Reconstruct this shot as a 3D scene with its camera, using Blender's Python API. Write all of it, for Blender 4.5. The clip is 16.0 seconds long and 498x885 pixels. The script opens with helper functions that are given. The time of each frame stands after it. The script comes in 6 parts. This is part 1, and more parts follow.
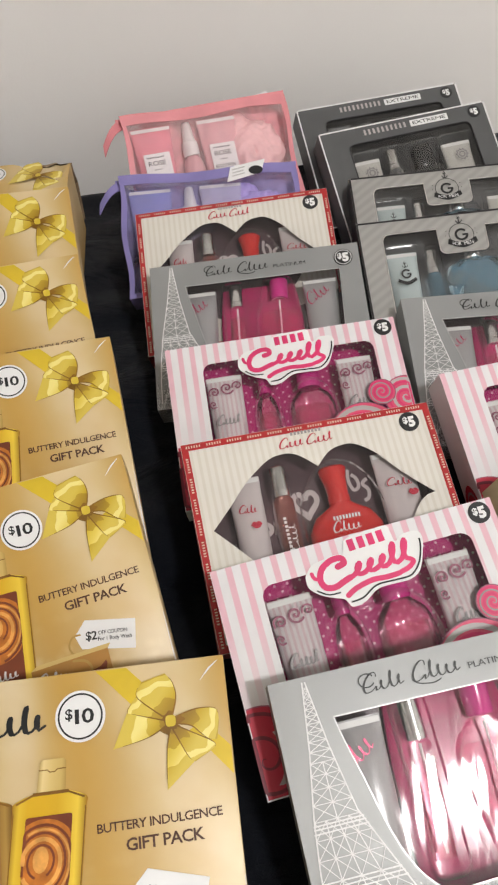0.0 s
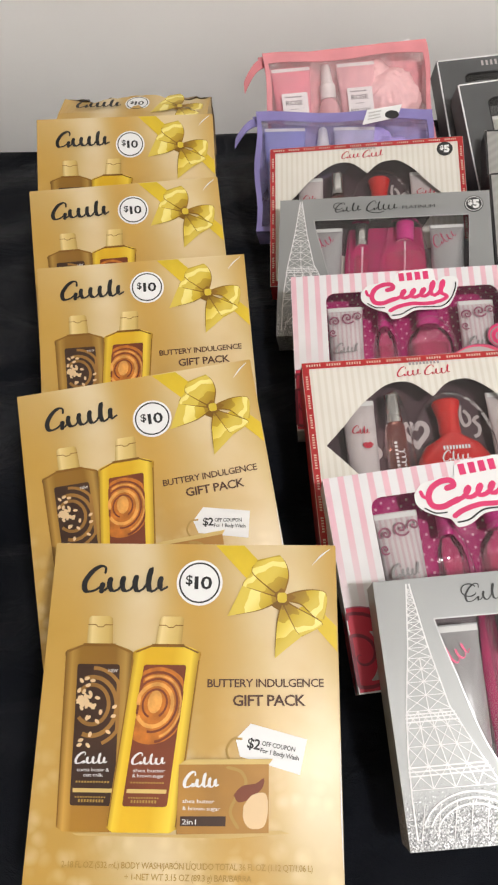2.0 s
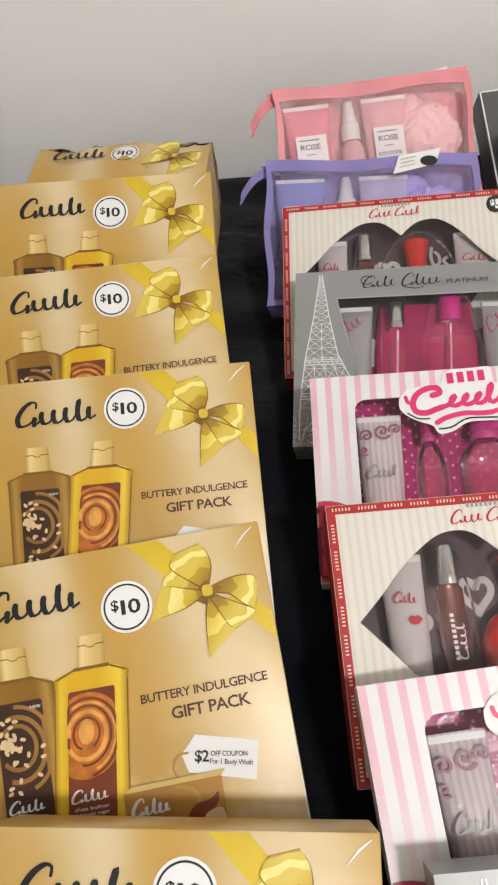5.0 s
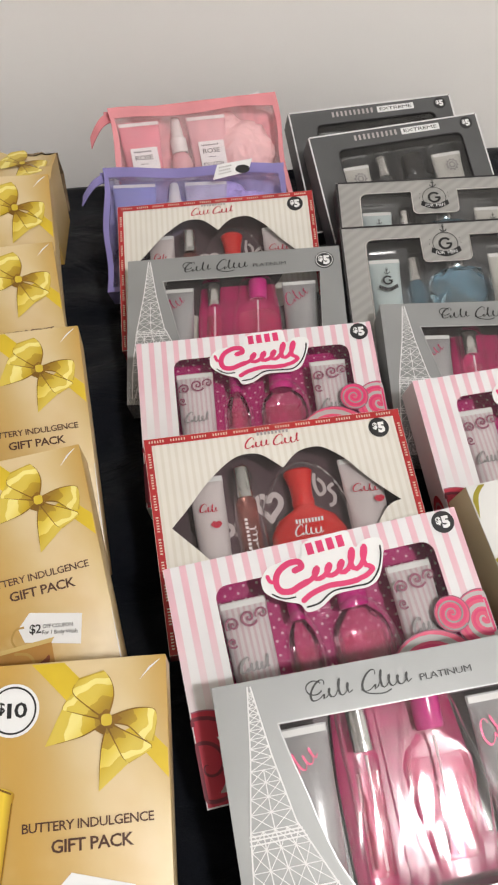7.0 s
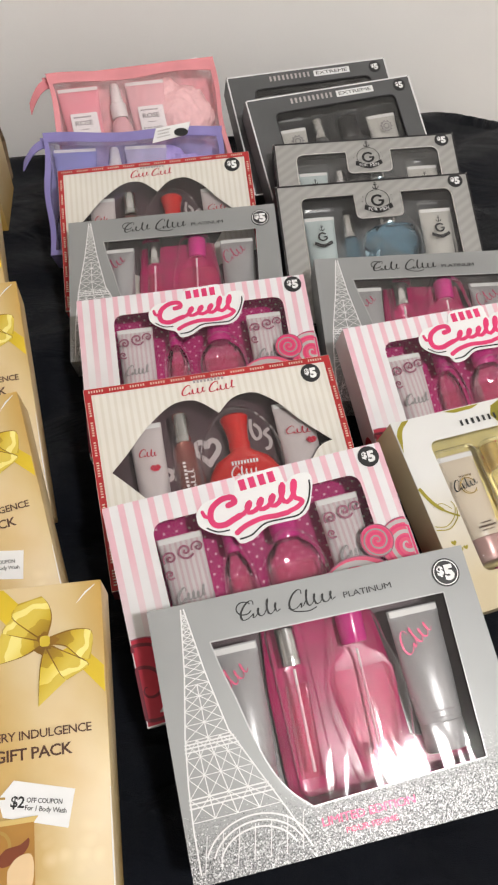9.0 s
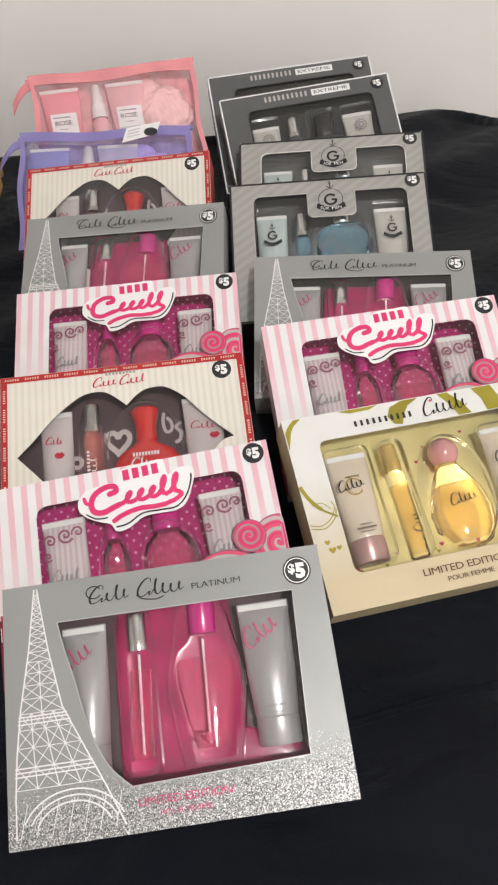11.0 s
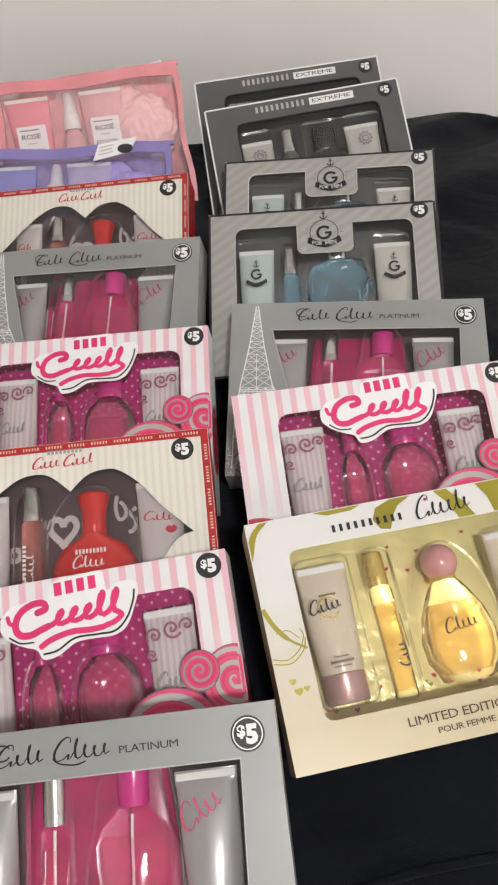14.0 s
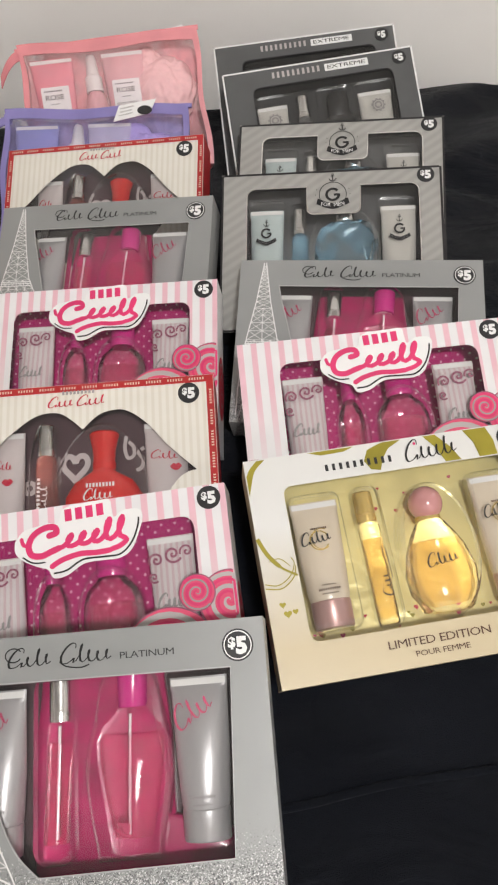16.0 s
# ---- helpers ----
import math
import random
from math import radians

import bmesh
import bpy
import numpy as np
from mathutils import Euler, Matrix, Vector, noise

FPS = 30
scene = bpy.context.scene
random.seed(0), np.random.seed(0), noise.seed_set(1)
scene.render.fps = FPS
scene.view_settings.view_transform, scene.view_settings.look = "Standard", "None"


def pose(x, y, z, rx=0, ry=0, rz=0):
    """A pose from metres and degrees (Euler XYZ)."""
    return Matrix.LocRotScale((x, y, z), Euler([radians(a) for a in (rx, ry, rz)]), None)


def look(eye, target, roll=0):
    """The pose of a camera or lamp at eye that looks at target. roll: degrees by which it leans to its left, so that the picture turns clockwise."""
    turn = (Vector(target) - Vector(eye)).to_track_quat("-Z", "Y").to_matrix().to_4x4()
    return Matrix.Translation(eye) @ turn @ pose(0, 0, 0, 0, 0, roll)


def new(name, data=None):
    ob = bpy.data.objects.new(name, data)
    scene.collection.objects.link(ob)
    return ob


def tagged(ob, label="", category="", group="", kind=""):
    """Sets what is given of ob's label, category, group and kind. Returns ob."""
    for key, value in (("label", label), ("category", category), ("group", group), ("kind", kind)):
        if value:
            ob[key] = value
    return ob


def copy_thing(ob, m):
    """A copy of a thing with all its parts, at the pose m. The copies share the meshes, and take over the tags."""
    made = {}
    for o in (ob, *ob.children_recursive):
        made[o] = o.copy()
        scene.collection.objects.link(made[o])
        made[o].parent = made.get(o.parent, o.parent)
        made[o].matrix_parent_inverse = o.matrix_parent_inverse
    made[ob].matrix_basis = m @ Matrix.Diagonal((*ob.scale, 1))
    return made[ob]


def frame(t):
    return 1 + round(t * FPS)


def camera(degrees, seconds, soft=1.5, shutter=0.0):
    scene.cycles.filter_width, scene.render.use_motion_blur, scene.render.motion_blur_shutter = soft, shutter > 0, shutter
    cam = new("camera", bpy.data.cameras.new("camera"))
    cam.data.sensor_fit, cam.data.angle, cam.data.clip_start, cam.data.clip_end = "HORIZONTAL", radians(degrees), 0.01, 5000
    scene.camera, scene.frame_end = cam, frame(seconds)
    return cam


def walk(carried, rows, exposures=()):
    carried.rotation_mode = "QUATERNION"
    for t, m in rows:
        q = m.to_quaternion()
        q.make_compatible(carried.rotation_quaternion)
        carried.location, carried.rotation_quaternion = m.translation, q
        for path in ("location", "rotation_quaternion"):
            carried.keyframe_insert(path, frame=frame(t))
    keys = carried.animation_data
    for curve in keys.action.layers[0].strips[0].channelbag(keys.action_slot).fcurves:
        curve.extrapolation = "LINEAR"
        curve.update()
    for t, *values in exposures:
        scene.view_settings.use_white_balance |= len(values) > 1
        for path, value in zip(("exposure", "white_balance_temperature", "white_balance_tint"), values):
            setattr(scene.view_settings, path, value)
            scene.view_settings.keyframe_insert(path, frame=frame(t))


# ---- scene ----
cam = camera(36.85, 16.0, soft=2.2)
PATH = [
    (0, (0.0371, 0.1187, 1.1728), (0.0022, 0.7718, 0.4162), -3.79),
    (0.5, (0.0199, 0.0789, 1.1607), (-0.0448, 0.7335, 0.4076), -3.29),
    (1, (0.0041, 0.0591, 1.1610), (-0.0894, 0.7039, 0.4024), -2.86),
    (1.5, (-0.0037, 0.0577, 1.1573), (-0.1198, 0.6902, 0.3916), -3.59),
    (2, (0.0028, 0.0580, 1.1602), (-0.1274, 0.6823, 0.3900), -4.26),
    (2.5, (-0.0080, 0.0601, 1.1613), (-0.1514, 0.6789, 0.3890), -5.02),
    (3, (-0.0210, 0.0712, 1.1594), (-0.1782, 0.6896, 0.3894), -5.66),
    (3.2, (-0.0258, 0.0807, 1.1587), (-0.1869, 0.6998, 0.3901), -5.67),
    (5.3, (-0.0104, 0.2447, 1.1121), (-0.1665, 0.8710, 0.3483), -7.44),
    (5.5, (-0.0039, 0.2405, 1.1149), (-0.1486, 0.8665, 0.3487), -7.07),
    (6, (0.0251, 0.1985, 1.1396), (-0.0695, 0.8299, 0.3699), -5.17),
    (6.5, (0.0506, 0.1503, 1.1538), (0.0047, 0.8044, 0.3988), -1.95),
    (7, (0.0606, 0.1209, 1.1552), (0.0340, 0.7846, 0.4077), -0.43),
    (7.5, (0.0675, 0.1081, 1.1535), (0.0490, 0.7722, 0.4061), 0.47),
    (8, (0.0785, 0.0960, 1.1505), (0.0683, 0.7553, 0.3987), 0.79),
    (8.5, (0.0819, 0.0887, 1.1529), (0.0818, 0.7412, 0.3950), 0.65),
    (9, (0.0909, 0.0794, 1.1532), (0.1027, 0.7276, 0.3918), 0.42),
    (9.5, (0.1076, 0.0806, 1.1587), (0.1438, 0.7169, 0.3881), 0.43),
    (10, (0.1544, 0.0749, 1.1592), (0.1661, 0.7136, 0.3899), -2.64),
    (10.2, (0.1826, 0.0737, 1.1606), (0.1531, 0.7183, 0.3966), -3.71),
    (12.3, (0.2704, 0.1061, 1.1524), (0.1471, 0.7438, 0.3920), -5.13),
    (12.5, (0.2602, 0.1190, 1.1546), (0.1517, 0.7584, 0.3935), -4.76),
    (13, (0.2503, 0.1396, 1.1580), (0.1766, 0.7792, 0.3928), -3.43),
    (13.5, (0.2779, 0.1689, 1.1551), (0.1772, 0.8100, 0.3943), -4.75),
    (14, (0.2836, 0.2144, 1.1366), (0.1470, 0.8258, 0.3571), -6.89),
    (14.5, (0.2743, 0.2480, 1.1073), (0.1151, 0.7882, 0.2810), -8.94),
    (15, (0.2818, 0.2296, 1.1106), (0.1167, 0.7569, 0.2770), -9.48),
    (15.5, (0.2968, 0.1889, 1.1271), (0.1429, 0.7312, 0.3011), -8.17),
    (16, (0.3026, 0.1734, 1.1458), (0.1453, 0.7600, 0.3514), -7.07),
]
walk(cam, [(t, look(eye, target, roll)) for t, eye, target, roll in PATH],
     exposures=[(0.0, -0.2), (0.5, -0.17), (1.0, -0.12), (2.0, -0.05), (3.0, -0.05), (5.5, -0.05), (6.0, -0.05), (7.0, -0.14), (9.5, -0.1), (12.5, -0.02), (13.5, -0.16), (14.5, -0.17), (16.0, -0.12)])

# upper left front corner of every box, its turn, lean and roll
PLACES = {
    "ca6": (-0.3920, 0.9620, 0.7180, 6.0, 4.0, 0.0),
    "ca1": (-0.1849, 0.3010, 0.7362, 7.4, 19.3, -1.8),
    "ca2": (-0.2586, 0.4274, 0.7370, 17.0, 25.1, 1.8),
    "ca3": (-0.2867, 0.5704, 0.7506, 13.6, 28.3, -1.6),
    "ca4": (-0.3296, 0.6786, 0.7588, 15.4, 30.2, -1.9),
    "ca5": (-0.3527, 0.7837, 0.7775, 12.0, 32.3, -2.4),
    "pa1": (0.0278, 0.3168, 0.7007, 12.3, 20.1, 1.2),
    "pc1": (-0.0144, 0.4098, 0.6884, 14.5, 19.6, 2.7),
    "ki1": (-0.0434, 0.5298, 0.6946, 12.2, 19.2, -0.9),
    "pc2": (-0.0669, 0.6545, 0.6901, 7.9, 21.6, 2.0),
    "pa2": (-0.0932, 0.7856, 0.6910, 3.5, 21.5, 3.8),
    "ki2": (-0.1156, 0.8706, 0.7035, 5.4, 24.9, 3.3),
    "in1": (0.0753, 1.0825, 0.7148, 13.5, 29.9, 1.3),
    "in2": (0.0998, 1.0106, 0.7179, 15.3, 30.9, 1.8),
    "g1": (0.1325, 0.9369, 0.6996, 4.2, 23.7, 1.7),
    "g2": (0.1314, 0.8364, 0.7032, 6.2, 25.3, 0.9),
    "pa3": (0.1688, 0.7282, 0.6848, 4.1, 17.2, 0.1),
    "pc3": (0.1862, 0.6057, 0.6959, 13.5, 22.9, 0.1),
    "in3": (-0.7615, 0.9410, 0.7170, 15.5, 38.0, 0.0),
    "ba1": (-0.1424, 1.0083, 0.7508, 18.1, 46.2, -2.0),
    "ba2": (-0.1411, 0.9331, 0.7151, 7.6, 29.9, -1.0),
    "sw": (0.2129, 0.4832, 0.7015, 19.0, 18.0, -3.2),
}

# ---------------------------------------------------------------- light
CLOTH = 0.60            # height of the bed's top
world = bpy.data.worlds.new("world")
world.use_nodes = True
world.node_tree.nodes["Background"].inputs[0].default_value = (0.9, 0.93, 1.0, 1)
world.node_tree.nodes["Background"].inputs[1].default_value = 0.02
scene.world = world
LAMP_AT, LAMP_R, LAMP_POWER = (0.98, -0.80, 2.90), 0.135, 296.0
LAMP_COLOUR = (1.0, 0.978, 0.945, 1)


# ---------------------------------------------------------------- materials
def ramp(nt, fac, stops):
    n = nt.nodes.new("ShaderNodeValToRGB")
    while len(n.color_ramp.elements) < len(stops):
        n.color_ramp.elements.new(0.5)
    for e, (p, c) in zip(n.color_ramp.elements, stops):
        e.position, e.color = p, (*c, 1) if len(c) == 3 else c
    nt.links.new(fac, n.inputs[0])
    return n.outputs[0]


def coords(nt, scale=(1, 1, 1), rot=(0, 0, 0)):
    tc, mp = nt.nodes.new("ShaderNodeTexCoord"), nt.nodes.new("ShaderNodeMapping")
    nt.links.new(tc.outputs["Object"], mp.inputs[0])
    mp.inputs["Scale"].default_value, mp.inputs["Rotation"].default_value = scale, rot
    return mp.outputs[0]


def noise_tex(nt, vec, scale, detail=4, distortion=0.0):
    n = nt.nodes.new("ShaderNodeTexNoise")
    n.inputs["Scale"].default_value, n.inputs["Detail"].default_value = scale, detail
    n.inputs["Distortion"].default_value = distortion
    nt.links.new(vec, n.inputs["Vector"])
    return n.outputs["Fac"]


def mixed(nt, fac, a, b, blend="MIX"):
    n = nt.nodes.new("ShaderNodeMix")
    n.data_type, n.blend_type = "RGBA", blend
    for sock, val in ((n.inputs[0], fac), (n.inputs[6], a), (n.inputs[7], b)):
        if isinstance(val, (int, float)):
            sock.default_value = val
        elif isinstance(val, tuple):
            sock.default_value = (*val, 1)
        else:
            nt.links.new(val, sock)
    return n.outputs[2]


def maths(nt, op, a, b=0.0, c=None):
    n = nt.nodes.new("ShaderNodeMath")
    n.operation = op
    for sock, val in zip(n.inputs, (a, b, c)):
        if val is None:
            continue
        if isinstance(val, (int, float)):
            sock.default_value = val
        else:
            nt.links.new(val, sock)
    return n.outputs[0]


def axes(nt, vec):
    n = nt.nodes.new("ShaderNodeSeparateXYZ")
    nt.links.new(vec, n.inputs[0])
    return n.outputs


def bumped(nt, bsdf, height, strength, distance=0.001):
    n = nt.nodes.new("ShaderNodeBump")
    n.inputs["Strength"].default_value, n.inputs["Distance"].default_value = strength, distance
    nt.links.new(height, n.inputs["Height"])
    nt.links.new(n.outputs[0], bsdf.inputs["Normal"])


def base(name):
    m = bpy.data.materials.new(name)
    m.use_nodes = True
    return m, m.node_tree, m.node_tree.nodes["Principled BSDF"]


def mat(name, colour, rough=0.4, metal=0.0, vary=0.08, grain=900, bump=0.06, coat=0.0, patch=25, trans=0.0, ior=1.45, sheen=0.0):
    """A plain surface with two scales of variation and a fine relief."""
    m, nt, b = base(name)
    v = coords(nt)
    big, fine = noise_tex(nt, v, patch, 3), noise_tex(nt, v, grain, 2)
    lo, hi = tuple(c * (1 - vary) for c in colour), tuple(min(1, c * (1 + vary)) for c in colour)
    col = ramp(nt, big, [(0.3, lo), (0.7, hi)])
    nt.links.new(col, b.inputs["Base Color"])
    rr = nt.nodes.new("ShaderNodeMapRange")
    rr.inputs["To Min"].default_value, rr.inputs["To Max"].default_value = rough * 0.8, min(1, rough * 1.2)
    nt.links.new(fine, rr.inputs[0])
    nt.links.new(rr.outputs[0], b.inputs["Roughness"])
    b.inputs["Metallic"].default_value, b.inputs["Coat Weight"].default_value = metal, coat
    b.inputs["Coat Roughness"].default_value = 0.12
    b.inputs["Transmission Weight"].default_value, b.inputs["IOR"].default_value = trans, ior
    b.inputs["Sheen Weight"].default_value = sheen
    if bump:
        bumped(nt, b, fine, bump, 0.0006)
    return m


def film(name, tint=(1, 1, 1), waves=38, relief=0.5, gloss=1.6, haze=0.0, rough=0.06, cloud=0.0, cloud_colour=(0.9, 0.88, 0.88)):
    """Clear plastic: see-through, with a wavy mirror gloss on it."""
    m, nt, b = base(name)
    nt.nodes.remove(b)
    out = nt.nodes["Material Output"]
    see, shine, add = nt.nodes.new("ShaderNodeBsdfTransparent"), nt.nodes.new("ShaderNodeBsdfGlossy"), nt.nodes.new("ShaderNodeMixShader")
    see.inputs[0].default_value = (*tint, 1)
    shine.inputs["Roughness"].default_value = rough
    v = coords(nt, (1, 0.28, 1))
    bump, fres = nt.nodes.new("ShaderNodeBump"), nt.nodes.new("ShaderNodeFresnel")
    bump.inputs["Strength"].default_value, bump.inputs["Distance"].default_value = relief, 0.004
    nt.links.new(noise_tex(nt, v, waves, 2, 0.6), bump.inputs["Height"])
    fres.inputs[0].default_value = 1.45
    nt.links.new(bump.outputs[0], fres.inputs["Normal"])
    nt.links.new(bump.outputs[0], shine.inputs["Normal"])
    fac = maths(nt, "MULTIPLY_ADD", fres.outputs[0], gloss, haze)
    nt.links.new(fac, add.inputs[0])
    under = see.outputs[0]
    if cloud:
        milk, mx = nt.nodes.new("ShaderNodeBsdfDiffuse"), nt.nodes.new("ShaderNodeMixShader")
        milk.inputs[0].default_value = (*cloud_colour, 1)
        mx.inputs[0].default_value = cloud
        nt.links.new(under, mx.inputs[1])
        nt.links.new(milk.outputs[0], mx.inputs[2])
        under = mx.outputs[0]
    nt.links.new(under, add.inputs[1])
    nt.links.new(shine.outputs[0], add.inputs[2])
    nt.links.new(add.outputs[0], out.inputs[0])
    return m


def glass(name, colour, rough=0.03, relief=0.12, waves=70):
    """Tinted solid glass with faint waves in its surface."""
    m, nt, b = base(name)
    b.inputs["Base Color"].default_value, b.inputs["Roughness"].default_value = (*colour, 1), rough
    b.inputs["Transmission Weight"].default_value, b.inputs["IOR"].default_value = 1.0, 1.42
    bumped(nt, b, noise_tex(nt, coords(nt), waves, 2, 0.4), relief, 0.003)
    return m


def stripes(name, a, b_, period, duty=0.5, rough=0.35, fade=None, soft=0.04):
    """Printed vertical stripes; fade: heights between which they pale away downwards."""
    m, nt, b = base(name)
    v = coords(nt)
    x, y, _ = axes(nt, v)
    saw = maths(nt, "FRACT", maths(nt, "DIVIDE", x, period))
    f = ramp(nt, saw, [(0.0, (0, 0, 0)), (soft, (1, 1, 1)), (duty, (1, 1, 1)), (duty + soft, (0, 0, 0))])
    if fade:
        mr = nt.nodes.new("ShaderNodeMapRange")
        mr.inputs[1].default_value, mr.inputs[2].default_value = fade
        nt.links.new(y, mr.inputs[0])
        f = maths(nt, "MULTIPLY", f, mr.outputs[0])
    col = mixed(nt, f, a, b_)
    dirt = ramp(nt, noise_tex(nt, v, 30, 4), [(0.3, (0.94, 0.94, 0.94)), (0.7, (1, 1, 1))])
    nt.links.new(mixed(nt, 1.0, col, dirt, "MULTIPLY"), b.inputs["Base Color"])
    b.inputs["Roughness"].default_value = rough
    b.inputs["Coat Weight"].default_value, b.inputs["Coat Roughness"].default_value = 0.25, 0.15
    bumped(nt, b, noise_tex(nt, v, 700, 2), 0.04, 0.0006)
    return m


def gold_print():
    """Golden printed board: soft swirls above, pale round glints below."""
    m, nt, b = base("golden printed board")
    v = coords(nt)
    x, y, _ = axes(nt, v)
    swirl = nt.nodes.new("ShaderNodeTexWave")
    swirl.bands_direction = "DIAGONAL"
    swirl.inputs["Scale"].default_value, swirl.inputs["Distortion"].default_value = 3.2, 7.0
    swirl.inputs["Detail"].default_value, swirl.inputs["Detail Scale"].default_value = 1.5, 1.2
    nt.links.new(coords(nt, (1.2, 0.75, 1), (0, 0, 0.6)), swirl.inputs[0])
    warm = ramp(nt, swirl.outputs["Fac"], [(0.0, (0.50, 0.30, 0.062)), (0.42, (0.54, 0.375, 0.145)), (0.8, (0.64, 0.505, 0.275)), (1.0, (0.70, 0.57, 0.36))])
    cloud = noise_tex(nt, v, 14, 3)
    warm = mixed(nt, ramp(nt, cloud, [(0.35, (0, 0, 0)), (0.75, (0.6, 0.6, 0.6))]), warm, (0.57, 0.35, 0.09))
    cell = nt.nodes.new("ShaderNodeTexVoronoi")
    cell.inputs["Scale"].default_value = 95
    nt.links.new(v, cell.inputs["Vector"])
    glint = ramp(nt, cell.outputs["Distance"], [(0.15, (1, 1, 1)), (0.6, (0, 0, 0))])
    low = nt.nodes.new("ShaderNodeMapRange")
    low.inputs[1].default_value, low.inputs[2].default_value, low.inputs[3].default_value, low.inputs[4].default_value = 0.115, 0.045, 0.0, 0.75
    nt.links.new(y, low.inputs[0])
    patchy = ramp(nt, noise_tex(nt, v, 40, 2), [(0.4, (0, 0, 0)), (0.65, (1, 1, 1))])
    k = maths(nt, "MULTIPLY", maths(nt, "MULTIPLY", glint, low.outputs[0]), patchy)
    nt.links.new(mixed(nt, k, warm, (0.80, 0.66, 0.40)), b.inputs["Base Color"])
    b.inputs["Roughness"].default_value, b.inputs["Metallic"].default_value = 0.38, 0.0
    b.inputs["Coat Weight"].default_value, b.inputs["Coat Roughness"].default_value = 0.05, 0.25
    bumped(nt, b, noise_tex(nt, v, 600, 2), 0.03, 0.0006)
    return m


def satin(name, dark, mid, light, scale):
    """Printed satin ribbon: soft light and dark folds."""
    m, nt, b = base(name)
    w = nt.nodes.new("ShaderNodeTexWave")
    w.inputs["Scale"].default_value, w.inputs["Distortion"].default_value, w.inputs["Detail"].default_value = scale * 0.13, 3.0, 1.0
    w.inputs["Detail Scale"].default_value = 0.8
    nt.links.new(coords(nt, (1, 0.7, 1), (0, 0, 0.9)), w.inputs[0])
    nt.links.new(ramp(nt, w.outputs["Fac"], [(0.05, dark), (0.45, mid), (0.9, light)]), b.inputs["Base Color"])
    b.inputs["Roughness"].default_value, b.inputs["Coat Weight"].default_value = 0.35, 0.25
    return m


def silver_foil():
    """Brushed silver card with sparkling flakes towards its foot."""
    m, nt, b = base("silver foil card")
    v = coords(nt)
    x, y, _ = axes(nt, v)
    flake = nt.nodes.new("ShaderNodeTexVoronoi")
    flake.inputs["Scale"].default_value = 1500
    nt.links.new(v, flake.inputs["Vector"])
    speck = noise_tex(nt, v, 900, 1)
    low = nt.nodes.new("ShaderNodeMapRange")
    low.inputs[1].default_value, low.inputs[2].default_value, low.inputs[3].default_value, low.inputs[4].default_value = 0.075, 0.012, 0.0, 0.66
    nt.links.new(y, low.inputs[0])
    side = nt.nodes.new("ShaderNodeMapRange")
    side.inputs[1].default_value, side.inputs[2].default_value, side.inputs[3].default_value, side.inputs[4].default_value = 0.05, 0.13, -0.05, 0.0
    nt.links.new(x, side.inputs[0])
    thr = maths(nt, "ADD", low.outputs[0], side.outputs[0])
    glit = maths(nt, "LESS_THAN", speck, thr)
    sep = nt.nodes.new("ShaderNodeSeparateColor")
    nt.links.new(flake.outputs["Color"], sep.inputs[0])
    tone = ramp(nt, sep.outputs[0], [(0.0, (0.06, 0.06, 0.065)), (0.55, (0.28, 0.28, 0.285)), (1.0, (0.80, 0.80, 0.81))])
    cloud = ramp(nt, noise_tex(nt, v, 9, 3), [(0.3, (0.275, 0.28, 0.28)), (0.7, (0.32, 0.325, 0.325))])
    nt.links.new(mixed(nt, glit, cloud, tone), b.inputs["Base Color"])
    b.inputs["Metallic"].default_value = 0.20
    b.inputs["Specular IOR Level"].default_value = 0.3
    rr = nt.nodes.new("ShaderNodeMapRange")
    rr.inputs[3].default_value, rr.inputs[4].default_value = 0.38, 0.44
    nt.links.new(noise_tex(nt, v, 60, 3), rr.inputs[0])
    nt.links.new(rr.outputs[0], b.inputs["Roughness"])
    bumped(nt, b, maths(nt, "MULTIPLY", sep.outputs[1], glit), 0.5, 0.0006)
    return m


def diagonal_grey():
    m, nt, b = base("grey card with slanting sheen")
    v = coords(nt)
    w = nt.nodes.new("ShaderNodeTexWave")
    w.bands_direction = "X"
    w.inputs["Scale"].default_value, w.inputs["Distortion"].default_value, w.inputs["Detail"].default_value = 34, 0.5, 1.0
    nt.links.new(coords(nt, (1, 1, 1), (0, 0, 0.96)), w.inputs[0])
    nt.links.new(ramp(nt, w.outputs["Fac"], [(0.1, (0.36, 0.355, 0.34)), (0.9, (0.41, 0.405, 0.39))]), b.inputs["Base Color"])
    b.inputs["Metallic"].default_value, b.inputs["Roughness"].default_value = 0.35, 0.36
    bumped(nt, b, noise_tex(nt, v, 700, 2), 0.04, 0.0006)
    return m


